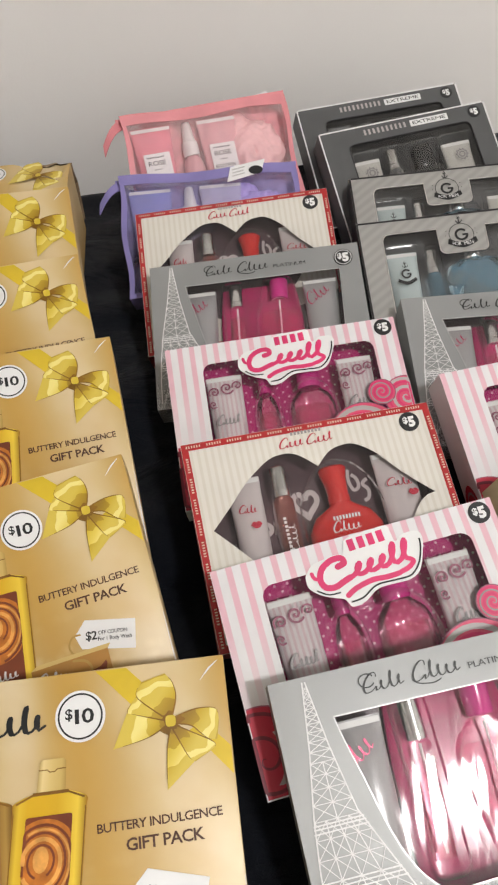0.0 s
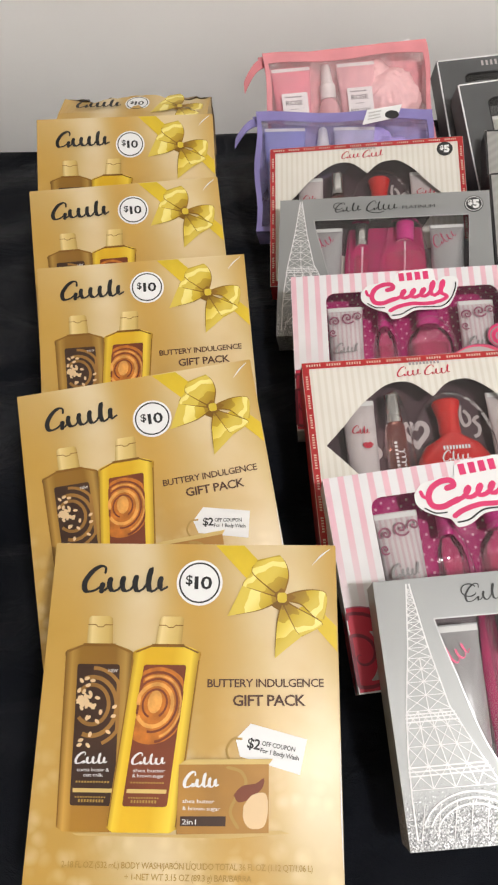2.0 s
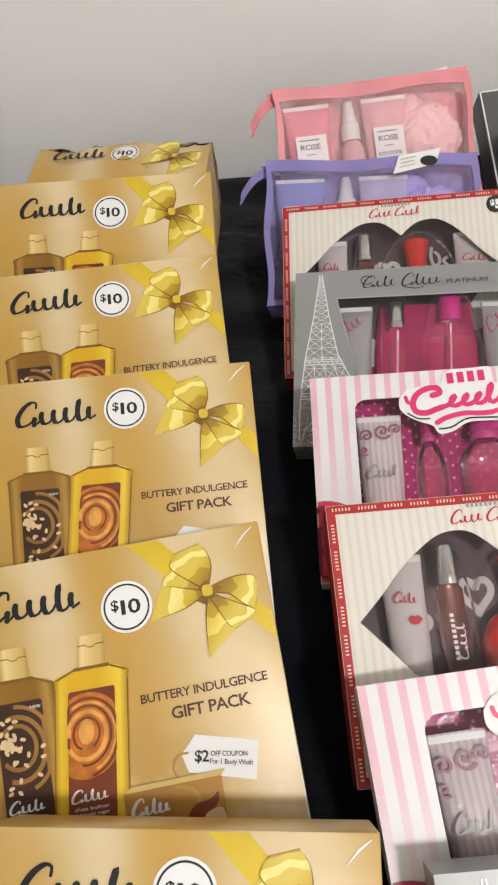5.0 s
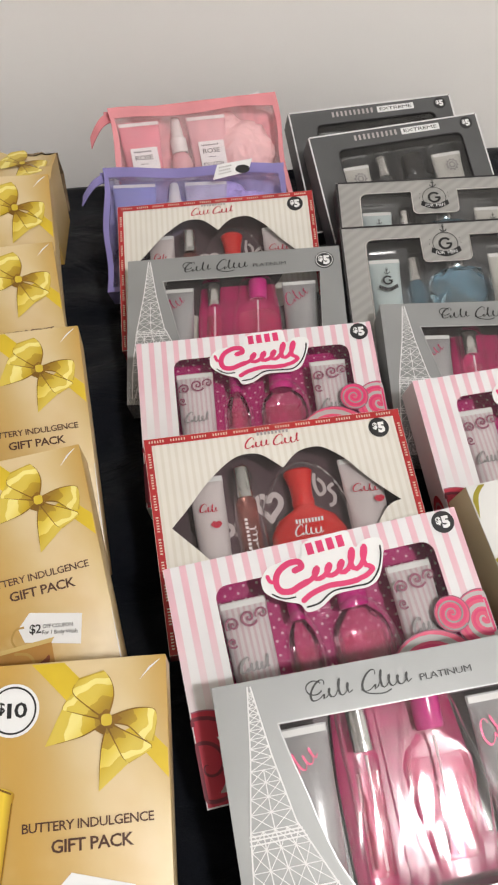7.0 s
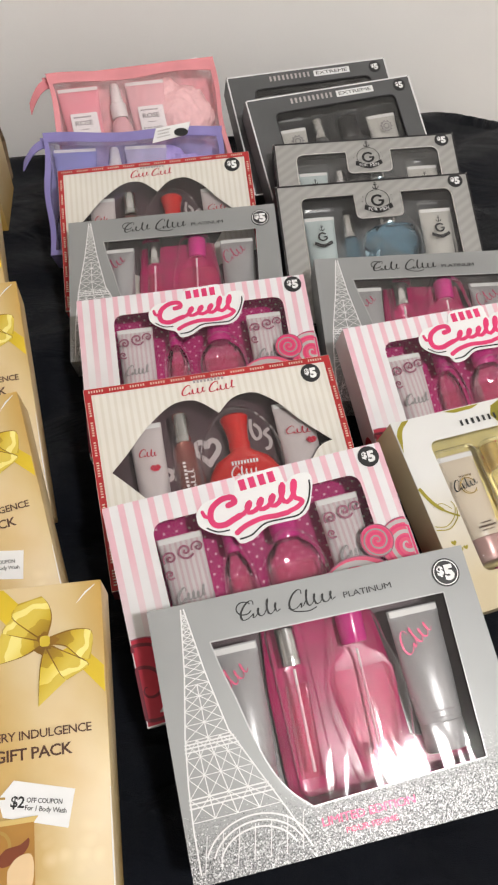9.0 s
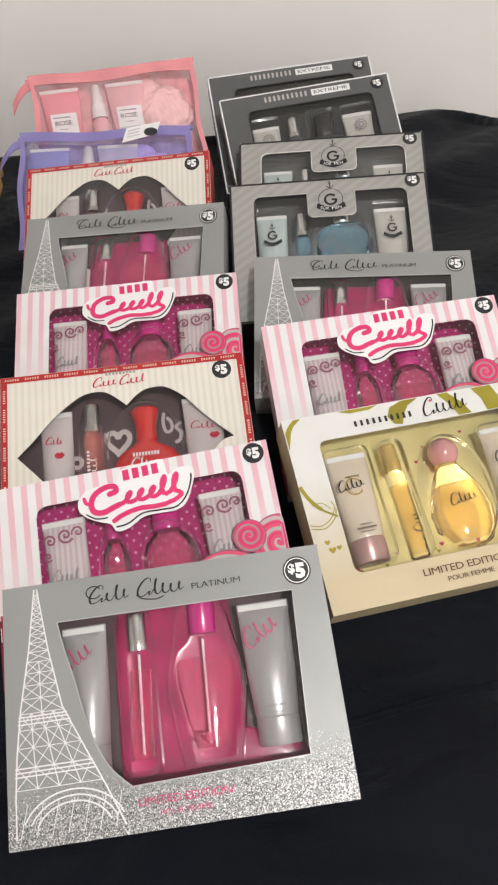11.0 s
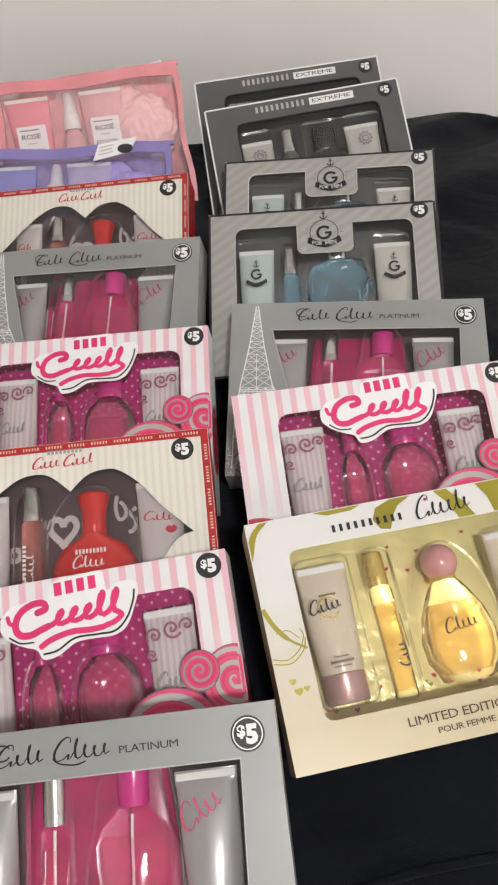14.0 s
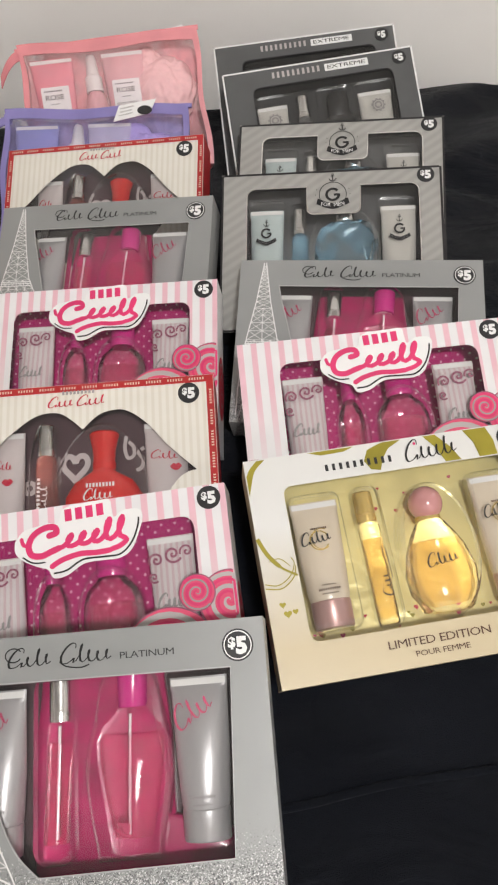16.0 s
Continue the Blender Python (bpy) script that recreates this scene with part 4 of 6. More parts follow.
        for (s0, tone), (s1, _) in zip(tones, tones[1:]):
            bm = bmesh.new()
            grid = [[bm.verts.new(spot(j / 8, s0 + (s1 - s0) * k / 4)) for j in range(9)] for k in range(5)]
            for r0, r1 in zip(grid, grid[1:]):
                for j in range(8):
                    bm.faces.new((r0[j], r0[j + 1], r1[j + 1], r1[j]))
            bmesh.ops.recalc_face_normals(bm, faces=bm.faces[:])
            ob = part(("tail" if tail else "loop") if piece is None else "fold", bm, tone, piece or bow)
            piece = piece or ob
        for e in (la, lb):  # dark creases where one fold lies over the next
            part("crease", ribbons([([(*e[i],)[:2] for i in range(0, 21, 2)], [0.0010 * (1 - i / 22) + 0.0001 for i in range(0, 21, 2)])], zz + 0.00005), SATIN_DARK, bow)
    part("knot", flat(rounded(0.1490, 0.1752, 0.1552, 0.1818, 0.002), z=0.0014), SATIN_LIGHT, bow)
    # name flourish and price
    part("name_flourish", brush([flourish(0.0210, 0.1815, 0.0770, 0.1985, 6, 0.0031, 3, 1.0, 0.25)], 0.0006), INK, box, "black flowing script flourish")
    price_sticker(box, 0.0978, 0.1880, 0.0152, "$10", STICKER, INK, INK)
    if torn:
        return box
    # two printed bottles
    for k, (x, lean, body, lab, sw) in enumerate(((0.0350, 0.0030, COCOA_BODY, COCOA, COCOA_SWIRL), (0.0790, -0.0100, HONEY_BODY, RUST, CARAMEL))):
        def q(u, v):
            return (x + u + lean * (0.147 - v) / 0.1, 0.040 + (v - 0.040) * 0.988)
        z = 0.0005 + 0.0006 * k
        bt = part("printed_bottle", flat([q(*p) for p in [(-0.021, 0.040)] + curve([(-0.0215, 0.140), (-0.021, 0.1445), (-0.0105, 0.1485)], 4) + curve([(0.0105, 0.1485), (0.021, 0.1445), (0.0215, 0.140)], 4) + [(0.021, 0.040), (0.017, 0.0375), (-0.017, 0.0375)]], z=z), body, box)
        part("bottle_edge", ribbons([([q(-0.0205, 0.041), q(-0.021, 0.139)], 0.0006), ([q(0.0202, 0.041), q(0.0208, 0.139)], 0.0006), ([q(-0.020, 0.1438), q(-0.0105, 0.1478), q(0.0105, 0.1478), q(0.020, 0.1438)], 0.0011)], z + 0.0001), EDGE_PRINT, bt)
        part("cap", flat([q(-0.0085, 0.1485), q(0.0085, 0.1485), q(0.0078, 0.1655), q(0.006, 0.167), q(-0.006, 0.167), q(-0.0078, 0.1655)], z=z + 0.0001), CAP_B if k else CAP_A, bt)
        part("cap_line", ribbons([([q(-0.0080, 0.1612), q(-0.0030, 0.1612), q(-0.0015, 0.1598), q(0.0015, 0.1598), q(0.0030, 0.1612), q(0.0080, 0.1612)], 0.0006), ([q(-0.0104, 0.1487), q(0.0104, 0.1487)], 0.0009)], z + 0.0003), EDGE_PRINT, bt)
        lb = part("label", flat([q(*p) for p in rounded(-0.0135, 0.052, 0.0135, 0.136, 0.0015, 2)], z=z + 0.0002), lab, bt)
        def arc(r, a0, a1, cy, wd):
            pts = [(-0.003 + r * math.cos(radians(a0 + (a1 - a0) * i / 26)), cy + r * 1.15 * math.sin(radians(a0 + (a1 - a0) * i / 26))) for i in range(27)]
            return [q(min(max(u, -0.0132), 0.0132), v) for u, v in pts], wd
        if k:
            part("glaze", flat([q(min(max(u, -0.0133), 0.0133), v) for u, v in circle(-0.003, 0.111, 0.0215, 40, ry=0.0235)], z=z + 0.0003), CARAMEL, bt)
            part("swirl", ribbons([arc(0.0185, -80, 170, 0.110, 0.0016), arc(0.0140, -100, 200, 0.111, 0.0014), arc(0.0075, -60, 250, 0.112, 0.0013)], z + 0.0004), RUST, bt)
            part("swirl", ribbons([arc(0.0165, -70, 120, 0.110, 0.0013), arc(0.0112, -150, 180, 0.111, 0.0024)], z + 0.0005), CARAMEL_LIGHT, bt)
            part("sugar_core", flat([q(*p) for p in circle(-0.003, 0.113, 0.0045, 18, ry=0.0070)], z=z + 0.0006), CARAMEL_LIGHT, bt)
        else:
            part("swirl", ribbons([arc(0.0205, -70, 90, 0.110, 0.0022), arc(0.0155, -110, 110, 0.110, 0.0026), arc(0.0105, -140, 140, 0.111, 0.0024)], z + 0.0003), COCOA_SWIRL, bt)
            rnd = random.Random(8)
            oats = [(-0.0080 + rnd.gauss(0, 0.0030), 0.113 + rnd.gauss(0, 0.0055), rnd.uniform(0, 3)) for _ in range(26)] + [(rnd.uniform(-0.011, 0.0115), rnd.uniform(0.086, 0.127), rnd.uniform(0, 3)) for _ in range(15)]
            for n_, (ox, oy, t0) in enumerate(oats):
                part("oat_flake", flat([q(min(max(ox, -0.0115), 0.0115) + 0.0018 * math.cos(a) * math.cos(t0) - 0.0011 * math.sin(a) * math.sin(t0), oy + 0.0018 * math.cos(a) * math.sin(t0) + 0.0011 * math.sin(a) * math.cos(t0)) for a in [2 * math.pi * e / 9 for e in range(9)]], z=z + 0.0005 + 2e-6 * n_), OAT, bt)
            part("lettering", letters("NEW", *q(0.0065, 0.131), 0.006, 0.002, z + 0.0006), WHITE, bt)
        part("name_flourish", ribbons([flourish(*q(-0.0115, 0.076), *q(0.0085, 0.0825), 5, 0.0013, 4 + k, 1.0, 0.3)], z + 0.0006), WHITE, bt)
        top_, low_ = (("cocoa butter &", "oat milk") if not k else ("shea butter", "& brown sugar"))
        part("lettering", merged(letters(top_, *q(-0.010, 0.0715), 0.0195, 0.0021, z + 0.0006), letters(low_, *q(-0.006 if not k else -0.010, 0.0685), 0.012 if not k else 0.0195, 0.0021, z + 0.0006)), WHITE, bt)
        part("fine_print", merged(blocks(*q(-0.0105, 0.0650), 0.021, 0.0010, 12, z + 0.0006), blocks(*q(-0.0105, 0.0565), 0.019, 0.0008, 12, z + 0.0006), blocks(*q(-0.0085, 0.0540), 0.016, 0.0016, 9, z + 0.0006)), CAP_SHADE, bt)
        part("gold_bar", flat([q(*p) for p in ((-0.012, 0.0595), (0.012, 0.0595), (0.012, 0.0618), (-0.012, 0.0618))], z=z + 0.0006), CAP_PRINT, bt)
    # printed soap carton
    soap = part("printed_soap", flat([(0.0893, 0.040), (0.1438, 0.0415), (0.1438, 0.0795), (0.0893, 0.0785)], z=0.0018), SOAP, box)
    soap.location = (0, -0.0028, 0)
    part("soap_top", flat([(0.0893, 0.0785), (0.1438, 0.0795), (0.1463, 0.0825), (0.0938, 0.0815)], z=0.0017), CAP_PRINT, soap)
    part("name_flourish", ribbons([flourish(0.0928, 0.066, 0.1140, 0.0745, 5, 0.0017, 9, 1.0, 0.3)], 0.0020), WHITE, soap)
    part("lettering", merged(letters("shea butter", 0.0923, 0.0572, 0.019, 0.0022, 0.0020), letters("& brown sugar", 0.0923, 0.0532, 0.0225, 0.0022, 0.0020)), WHITE, soap)
    part("label_bar", flat([(0.0913, 0.0445), (0.1183, 0.0448), (0.1183, 0.0502), (0.0913, 0.0498)], z=0.0020), COCOA, soap)
    part("lettering", letters("2in1", 0.0923, 0.0455, 0.0085, 0.0030, 0.0022), WHITE, soap)
    part("shea_nut", flat(curve([(0.1228, 0.062), (0.1278, 0.067), (0.1358, 0.0685), (0.1408, 0.0715), (0.1398, 0.066), (0.1328, 0.060), (0.1258, 0.058), (0.1228, 0.062)]), z=0.0020), RUST, soap)
    part("shea_butter", flat(curve([(0.1288, 0.056), (0.1338, 0.062), (0.1418, 0.063), (0.1433, 0.054), (0.1408, 0.045), (0.1328, 0.044), (0.1288, 0.049), (0.1288, 0.056)]), z=0.0022), OAT, soap)
    part("cream_swirl", ribbons([(curve([(0.118, 0.0775), (0.127, 0.075), (0.130, 0.068), (0.124, 0.060), (0.121, 0.052), (0.126, 0.0435)], 6), [0.0005] + [0.0018] * 29 + [0.0005])], 0.0019), CAP_SHADE, soap)
    part("soft_shadow", flat([(0.027, 0.0368), (0.090, 0.0368), (0.150, 0.040), (0.156, 0.0385), (0.120, 0.0352), (0.030, 0.0355)], z=0.0004), GOLD_SIDE, box)
    # coupon tag
    tag = part("coupon_tag", slab([(0.1234, 0.0908), (0.1325, 0.1000), (0.1672, 0.0912), (0.1626, 0.0708), (0.1262, 0.0808)], 0.0003, 0.0006), STICKER, box)
    part("lettering", merged(letters("$2", 0.1302, 0.0860, 0.0080, 0.0062, 0.0009, -0.17, 0.02), letters("OFF COUPON", 0.1394, 0.0874, 0.0205, 0.0028, 0.0009, -0.17, 0.01), letters("For 1 Body Wash", 0.1384, 0.0834, 0.0238, 0.0028, 0.0009, -0.19, 0.01)), INK, tag)
    part("tag_string", ribbons([(curve([(0.1275, 0.0910), (0.1215, 0.0905), (0.1180, 0.0845), (0.1200, 0.0785)]), 0.0013)], 0.0008), CAP_SHADE, tag)
    part("lettering", merged(letters("BUTTERY INDULGENCE", 0.1050, 0.1214, 0.0732, 0.0052, 0.0006, 0.015, 0.012), letters("GIFT PACK", 0.1212, 0.1104, 0.0455, 0.0068, 0.0006, 0.015, 0.018)), BROWN_INK, box)
    part("lettering", merged(letters("2-18 FL OZ (532 mL) BODY WASH/JABÓN LÍQUIDO TOTAL 36 FL OZ (1.12 QT/1.06 L)", 0.0225, 0.0185, 0.147, 0.0036, 0.0006), letters("+ 1-NET WT 3.15 OZ (89.3 g) BAR/BARRA", 0.060, 0.0125, 0.074, 0.0036, 0.0006)), CAP_SHADE, box)
    return box


# ---------------------------------------------------------------- silver perfume sets
def tower_lines():
    """A lattice tower drawn in thin white lines."""
    left = [(0.161, 0.0222), (0.120, 0.0170), (0.082, 0.0102), (0.054, 0.0070), (0.030, 0.0056), (0.006, 0.0055)]
    right = [(0.161, 0.0240), (0.120, 0.0300), (0.082, 0.0378), (0.054, 0.0515), (0.030, 0.0635), (0.006, 0.0745)]

    def side(tab, y):
        for (y0, x0), (y1, x1) in zip(tab, tab[1:]):
            if y1 <= y <= y0:
                return x0 + (x1 - x0) * (y0 - y) / (y0 - y1)
        return tab[-1][1] if y < tab[-1][0] else tab[0][1]
    out, y = [], 0.158
    out.append(([(x, yy) for yy, x in left], 0.0010))
    out.append(([(x, yy) for yy, x in right], 0.0010))
    step = 0.0030
    while y - step > 0.028:
        y2 = y - step
        l0, r0, l1, r1 = side(left, y), side(right, y), side(left, y2), side(right, y2)
        cols = 1 if r0 - l0 < 0.014 else 2 if r0 - l0 < 0.026 else 4
        for c in range(cols):
            a0, b0 = l0 + (r0 - l0) * c / cols, l0 + (r0 - l0) * (c + 1) / cols
            a1, b1 = l1 + (r1 - l1) * c / cols, l1 + (r1 - l1) * (c + 1) / cols
            out += [([(a0, y), (b1, y2)], 0.0005), ([(b0, y), (a1, y2)], 0.0005)]
            if c:
                out.append(([(a0, y), (a1, y2)], 0.0007))
        out.append(([(l1, y2), (r1, y2)], 0.0005))
        y, step = y2, step * 1.09
    for yb in (0.078, 0.076, 0.0735, 0.047, 0.0445, 0.042):
        out.append(([(side(left, yb) - 0.001, yb), (side(right, yb) + 0.001, yb)], 0.0009))
    for rr in (0.020, 0.0235, 0.027):
        out.append((curve([(0.042 + rr * 1.25 * math.cos(a), 0.004 + rr * math.sin(a)) for a in [0.35 + 0.24 * i for i in range(11)]], 3), 0.0010))
    for k in range(7):
        out.append(([(0.008 + 0.010 * k, 0.006), (0.013 + 0.010 * k, 0.026)], 0.0005))
    return out


def silver_set():
    w, h, t = DIMS["pa"]
    box = thing("gift_set_box", "silver foil perfume gift box with tower drawing and pink bottles", "gift box", "silver perfume sets")
    part("carton", tray(w, h, t), FOIL, box)
    hole = [(0.037, 0.1365), (0.200, 0.1355), (0.1955, 0.0300), (0.0800, 0.0270)] + curve([(0.0800, 0.0270), (0.0680, 0.0385), (0.0590, 0.0540), (0.0520, 0.0750), (0.0465, 0.098), (0.0410, 0.118), (0.037, 0.1365)], 5)[1:-1]
    part("front_panel", panel(rect(w, h), hole), FOIL, box)
    part("window_rim", ribbons([(hole + hole[:1], 0.0009)], 0.0004), SILVER_TUBE, box)
    pane(hole, CLEAR_WILD, box)
    part("insert", slab(rect(w, h, 0.003), -0.0335, -0.031), DARK_INSERT, box)
    well = smooth(part("tray_insert", loft([(0.021, 0.134, 0.062, 0.006, -0.029), (0.025, 0.134, 0.065, 0.0075, -0.029), (0.042, 0.131, 0.062, 0.0075, -0.029), (0.052, 0.1135, 0.0445, 0.0075, -0.029), (0.10, 0.1135, 0.0440, 0.0075, -0.029), (0.139, 0.1135, 0.040, 0.006, -0.029)], 28, 4), MAGENTA, box), 40)
    tl = tube(box, 0.0372, 0.0680, 0.1325, 0.036, SILVER_TUBE, SILVER_TUBE, taper=0.80)
    tr = tube(box, 0.1600, 0.1962, 0.1315, 0.038, SILVER_TUBE, SILVER_TUBE, taper=0.84)
    for tb, cx in ((tl, 0.050), (tr, 0.178)):
        part("name_flourish", ribbons([flourish(cx - 0.012, 0.100, cx + 0.014, 0.114, 4, 0.0012, 6, 1.0, 0.2, 0.55)], -0.0055), ROSE_INK, tb)
        part("fine_print", merged(blocks(cx - 0.008, 0.062, 0.016, 0.0016, 10, -0.0036), blocks(cx - 0.006, 0.058, 0.012, 0.0012, 9, -0.0036)), PRINT_GREY, tb)
    ph = phial(box, 0.0805, 0.0970, 0.1365, 0.0345, 0.112, PINK_GLASS, CHROME, -0.0035)
    body = ((0.034, 0.0125, 0.0095), (0.0355, 0.0142, 0.0108), (0.042, 0.0150, 0.0118), (0.062, 0.0182, 0.0125), (0.085, 0.0222, 0.0132), (0.097, 0.0226, 0.0130), (0.106, 0.0185, 0.0115), (0.112, 0.0112, 0.0095), (0.1155, 0.0088, 0.008))
    bt = smooth(part("perfume_bottle", loft([(y, 0.1335, a, b, -0.017) for y, a, b in body], 30), PINK_GLASS, box), 40)
    smooth(part("cap", loft([(0.1165, 0.1345, 0.0086, 0.0082, -0.017), (0.118, 0.1345, 0.0092, 0.0088, -0.017), (0.138, 0.1350, 0.0098, 0.0092, -0.017), (0.139, 0.1350, 0.0090, 0.0085, -0.017)], 26), MAGENTA_CAP, bt), 30)
    smooth(part("perfume", loft([(y, 0.1335, a - 0.0048, b - 0.0036, -0.017) for y, a, b in ((0.043, 0.0140, 0.0112),) + body[3:6] + ((0.1000, 0.0200, 0.0120),)], 26), PINK_LIQUID, bt, "pink liquid"), 40)
    smooth(part("perfume", loft([(0.042, 0.0856, 0.0056, 0.0056, -0.016), (0.098, 0.0886, 0.0060, 0.0060, -0.016)], 20), PINK_LIQUID, ph, "pink liquid"), 40)
    for px, py in ((0.0890, 0.108), (0.1340, 0.112)):
        smooth(part("dip_tube", loft([(0.045, px - 0.002, 0.0008, 0.0008, -0.013), (py, px, 0.0008, 0.0008, -0.013)], 8), WHITE_GLOSS, bt), 40)
    part("name_flourish", ribbons([flourish(0.133, 0.045, 0.140, 0.053, 5, 0.0009, 12, 1.0, 0.2, 1.35)], -0.0032), ROSE_INK, bt)
    for pts in (rounded(0.0745, 0.0305, 0.0995, 0.1400, 0.008), curve([(0.114, 0.031), (0.106, 0.080), (0.112, 0.112), (0.120, 0.138), (0.147, 0.138), (0.155, 0.112), (0.160, 0.080), (0.152, 0.031)])):
        blister(box, pts)
    part("tower_drawing", ribbons(tower_lines(), 0.0006), WHITE, box, "white line drawing of a lattice tower")
    part("name_flourish", ribbons([flourish(0.0600, 0.1455, 0.0880, 0.1570, 4, 0.0012, 21, 1.0, 0.3), flourish(0.0935, 0.1455, 0.1265, 0.1575, 5, 0.0012, 22, 1.0, 0.3), (circle(0.0635, 0.1530, 0.0052, 20, 30, 330, ry=0.0042), 0.0008), (curve([(0.0930, 0.1470), (0.0970, 0.1440), (0.1060, 0.1425), (0.1120, 0.1440)]), 0.0008)], 0.0006), INK, box, "black flowing script flourish")
    part("lettering", letters("PLATINUM", 0.1315, 0.1458, 0.034, 0.0042), CHARCOAL, box)
    part("lettering", merged(letters("LIMITED EDITION", 0.083, 0.0150, 0.060, 0.0050), letters("POUR FEMME", 0.0965, 0.0082, 0.033, 0.0034)), ROSE_INK, box)
    price_sticker(box, 0.2055, 0.1480, 0.0098, "$5", CHARCOAL, STICKER, STICKER)
    return box


# ---------------------------------------------------------------- pink candy-striped sets
def spiral(cx, cy, r, turns=2.2, n=40, start=0.0):
    return [(cx + r * (i / n) * math.cos(start + turns * 2 * math.pi * i / n), cy + r * (i / n) * math.sin(start + turns * 2 * math.pi * i / n)) for i in range(n + 1)]


def clipped(pts, w):
    return [(min(max(x, 0.0008), w - 0.0008), max(y, 0.001)) for x, y in pts]


def candy_set():
    w, h, t = DIMS["pc"]
    box = thing("gift_set_box", "white and pink striped perfume gift box with lollipop print", "gift box", "pink striped perfume sets")
    part("carton", tray(w, h, t), WHITE, box)
    hole = rounded(0.0332, 0.022, 0.1965, 0.1400, 0.009)
    part("front_panel", panel(rect(w, h), hole), CANDY, box)
    pane(hole, CLEAR, box)
    part("insert", slab(rect(w, h, 0.003), -0.0335, -0.0300), DOTS, box)
    for tb_x in ((0.0340, 0.0685), (0.1595, 0.1935)):
        tb = tube(box, *tb_x, 0.1290, 0.026, CANDY_TUBE, WHITE_GLOSS)
        a = tb_x[0]
        zz = -0.0062
        part("swirl_print", ribbons([(spiral(a + 0.007, 0.1120, 0.0055, 1.6), 0.0016), (spiral(a + 0.019, 0.1150, 0.0065, 1.6, start=2.0), 0.0017), (spiral(a + 0.029, 0.1160, 0.005, 1.4, start=1.0), 0.0014), (spiral(a + 0.0045, 0.1000, 0.004, 1.4, start=3.0), 0.0014)], zz + 0.0008), MAUVE_INK, tb)
        part("name_flourish", ribbons([flourish(a + 0.006, 0.078, a + 0.027, 0.088, 5, 0.0017, 31, 1.0, 0.3)], zz + 0.0020), PRINT_GREY, tb)
    for (cx, a, top, foot, cap) in ((0.0885, 0.0118, 0.1060, 0.0340, 0.022), (0.1310, 0.0225, 0.1065, 0.0380, 0.020)):
        bt = smooth(part("perfume_bottle", loft([*[(foot + (top - foot) * f, cx, a * g, 0.0135 * g ** 0.7, -0.017) for f, g in ((0.0, 0.62), (0.03, 0.74), (0.15, 0.88), (0.35, 0.98), (0.58, 1.0), (0.74, 0.96), (0.86, 0.84), (0.94, 0.62), (1.0, 0.42))]], 28), PINK_DEEP, box), 40)
        smooth(part("cap", loft([(top, cx, a * 0.46, 0.0085, -0.017), (top + 0.002, cx, a * 0.5, 0.009, -0.017), (top + cap - 0.002, cx, a * 0.48, 0.0088, -0.017), (top + cap, cx, a * 0.4, 0.008, -0.017)], 22), MAGENTA_CAP, bt), 30)
        smooth(part("perfume", loft([(foot + (top - foot) * f, cx, a * g * 0.8, 0.0095 * g ** 0.7, -0.017) for f, g in ((0.09, 0.72), (0.2, 0.86), (0.38, 0.96), (0.58, 0.98), (0.72, 0.94))], 24), PINK_LIQUID, bt, "pink liquid"), 40)
        rim = circle(cx, (top + foot) / 2 + 0.004, a + 0.002, 30, ry=(top - foot) / 2 + 0.004)
        blister(box, rim)
    # name plate on the window's upper edge
    plate = [(0.0672, 0.1380), (0.0735, 0.1450), (0.0820, 0.1470), (0.0920, 0.1485), (0.0990, 0.1475), (0.1020, 0.1560), (0.1080, 0.1590), (0.1220, 0.1598), (0.1365, 0.1602), (0.1385, 0.1535), (0.1400, 0.1465), (0.1470, 0.1505), (0.1580, 0.1500), (0.1605, 0.1440), (0.1575, 0.1345), (0.1510, 0.1215), (0.1420, 0.1165), (0.1300, 0.1165), (0.1165, 0.1160), (0.1045, 0.1095), (0.0945, 0.1085), (0.0905, 0.1150), (0.0820, 0.1185), (0.0730, 0.1235), (0.0672, 0.1300)]
    outline = curve(plate + plate[:1], 4)[:-1]
    pl = part("name_plate", slab(outline, 0.0003, 0.0012), STICKER, box, "white die-cut plate with a pink flourish")
    part("plate_line", ribbons([(curve([(0.0945, 0.1118), (0.1040, 0.1128), (0.1160, 0.1188), (0.1310, 0.1188), (0.1430, 0.1192), (0.1515, 0.1265), (0.1565, 0.1370), (0.1578, 0.1440)], 6), 0.0013), (curve([(0.0725, 0.1262), (0.0800, 0.1212), (0.0890, 0.1205)], 6), 0.0011)], 0.0014), INK, pl)
    bar_row(pl, 0.1045, 0.1480, 0.031, 0.0088, 4, PINK_INK, 0.66, 0.04, 0.0014)
    loops_, x_ = [], 0.0990
    for k in range(5):      # leaning loops, the last one tall, that close into a long underline
        tall_ = 0.0085 + (0.0065 if k in (3, 4) else 0.0)
        loops_ += [(x_ + 0.0094 * q + 0.0030 * math.sin(2 * math.pi * q) + 0.0024 * (1 - math.cos(2 * math.pi * q)), 0.1292 + 0.0004 * k + tall_ * (1 - math.cos(2 * math.pi * q)) / 2) for q in [e / 10 for e in range(10)]]
        x_ += 0.0094
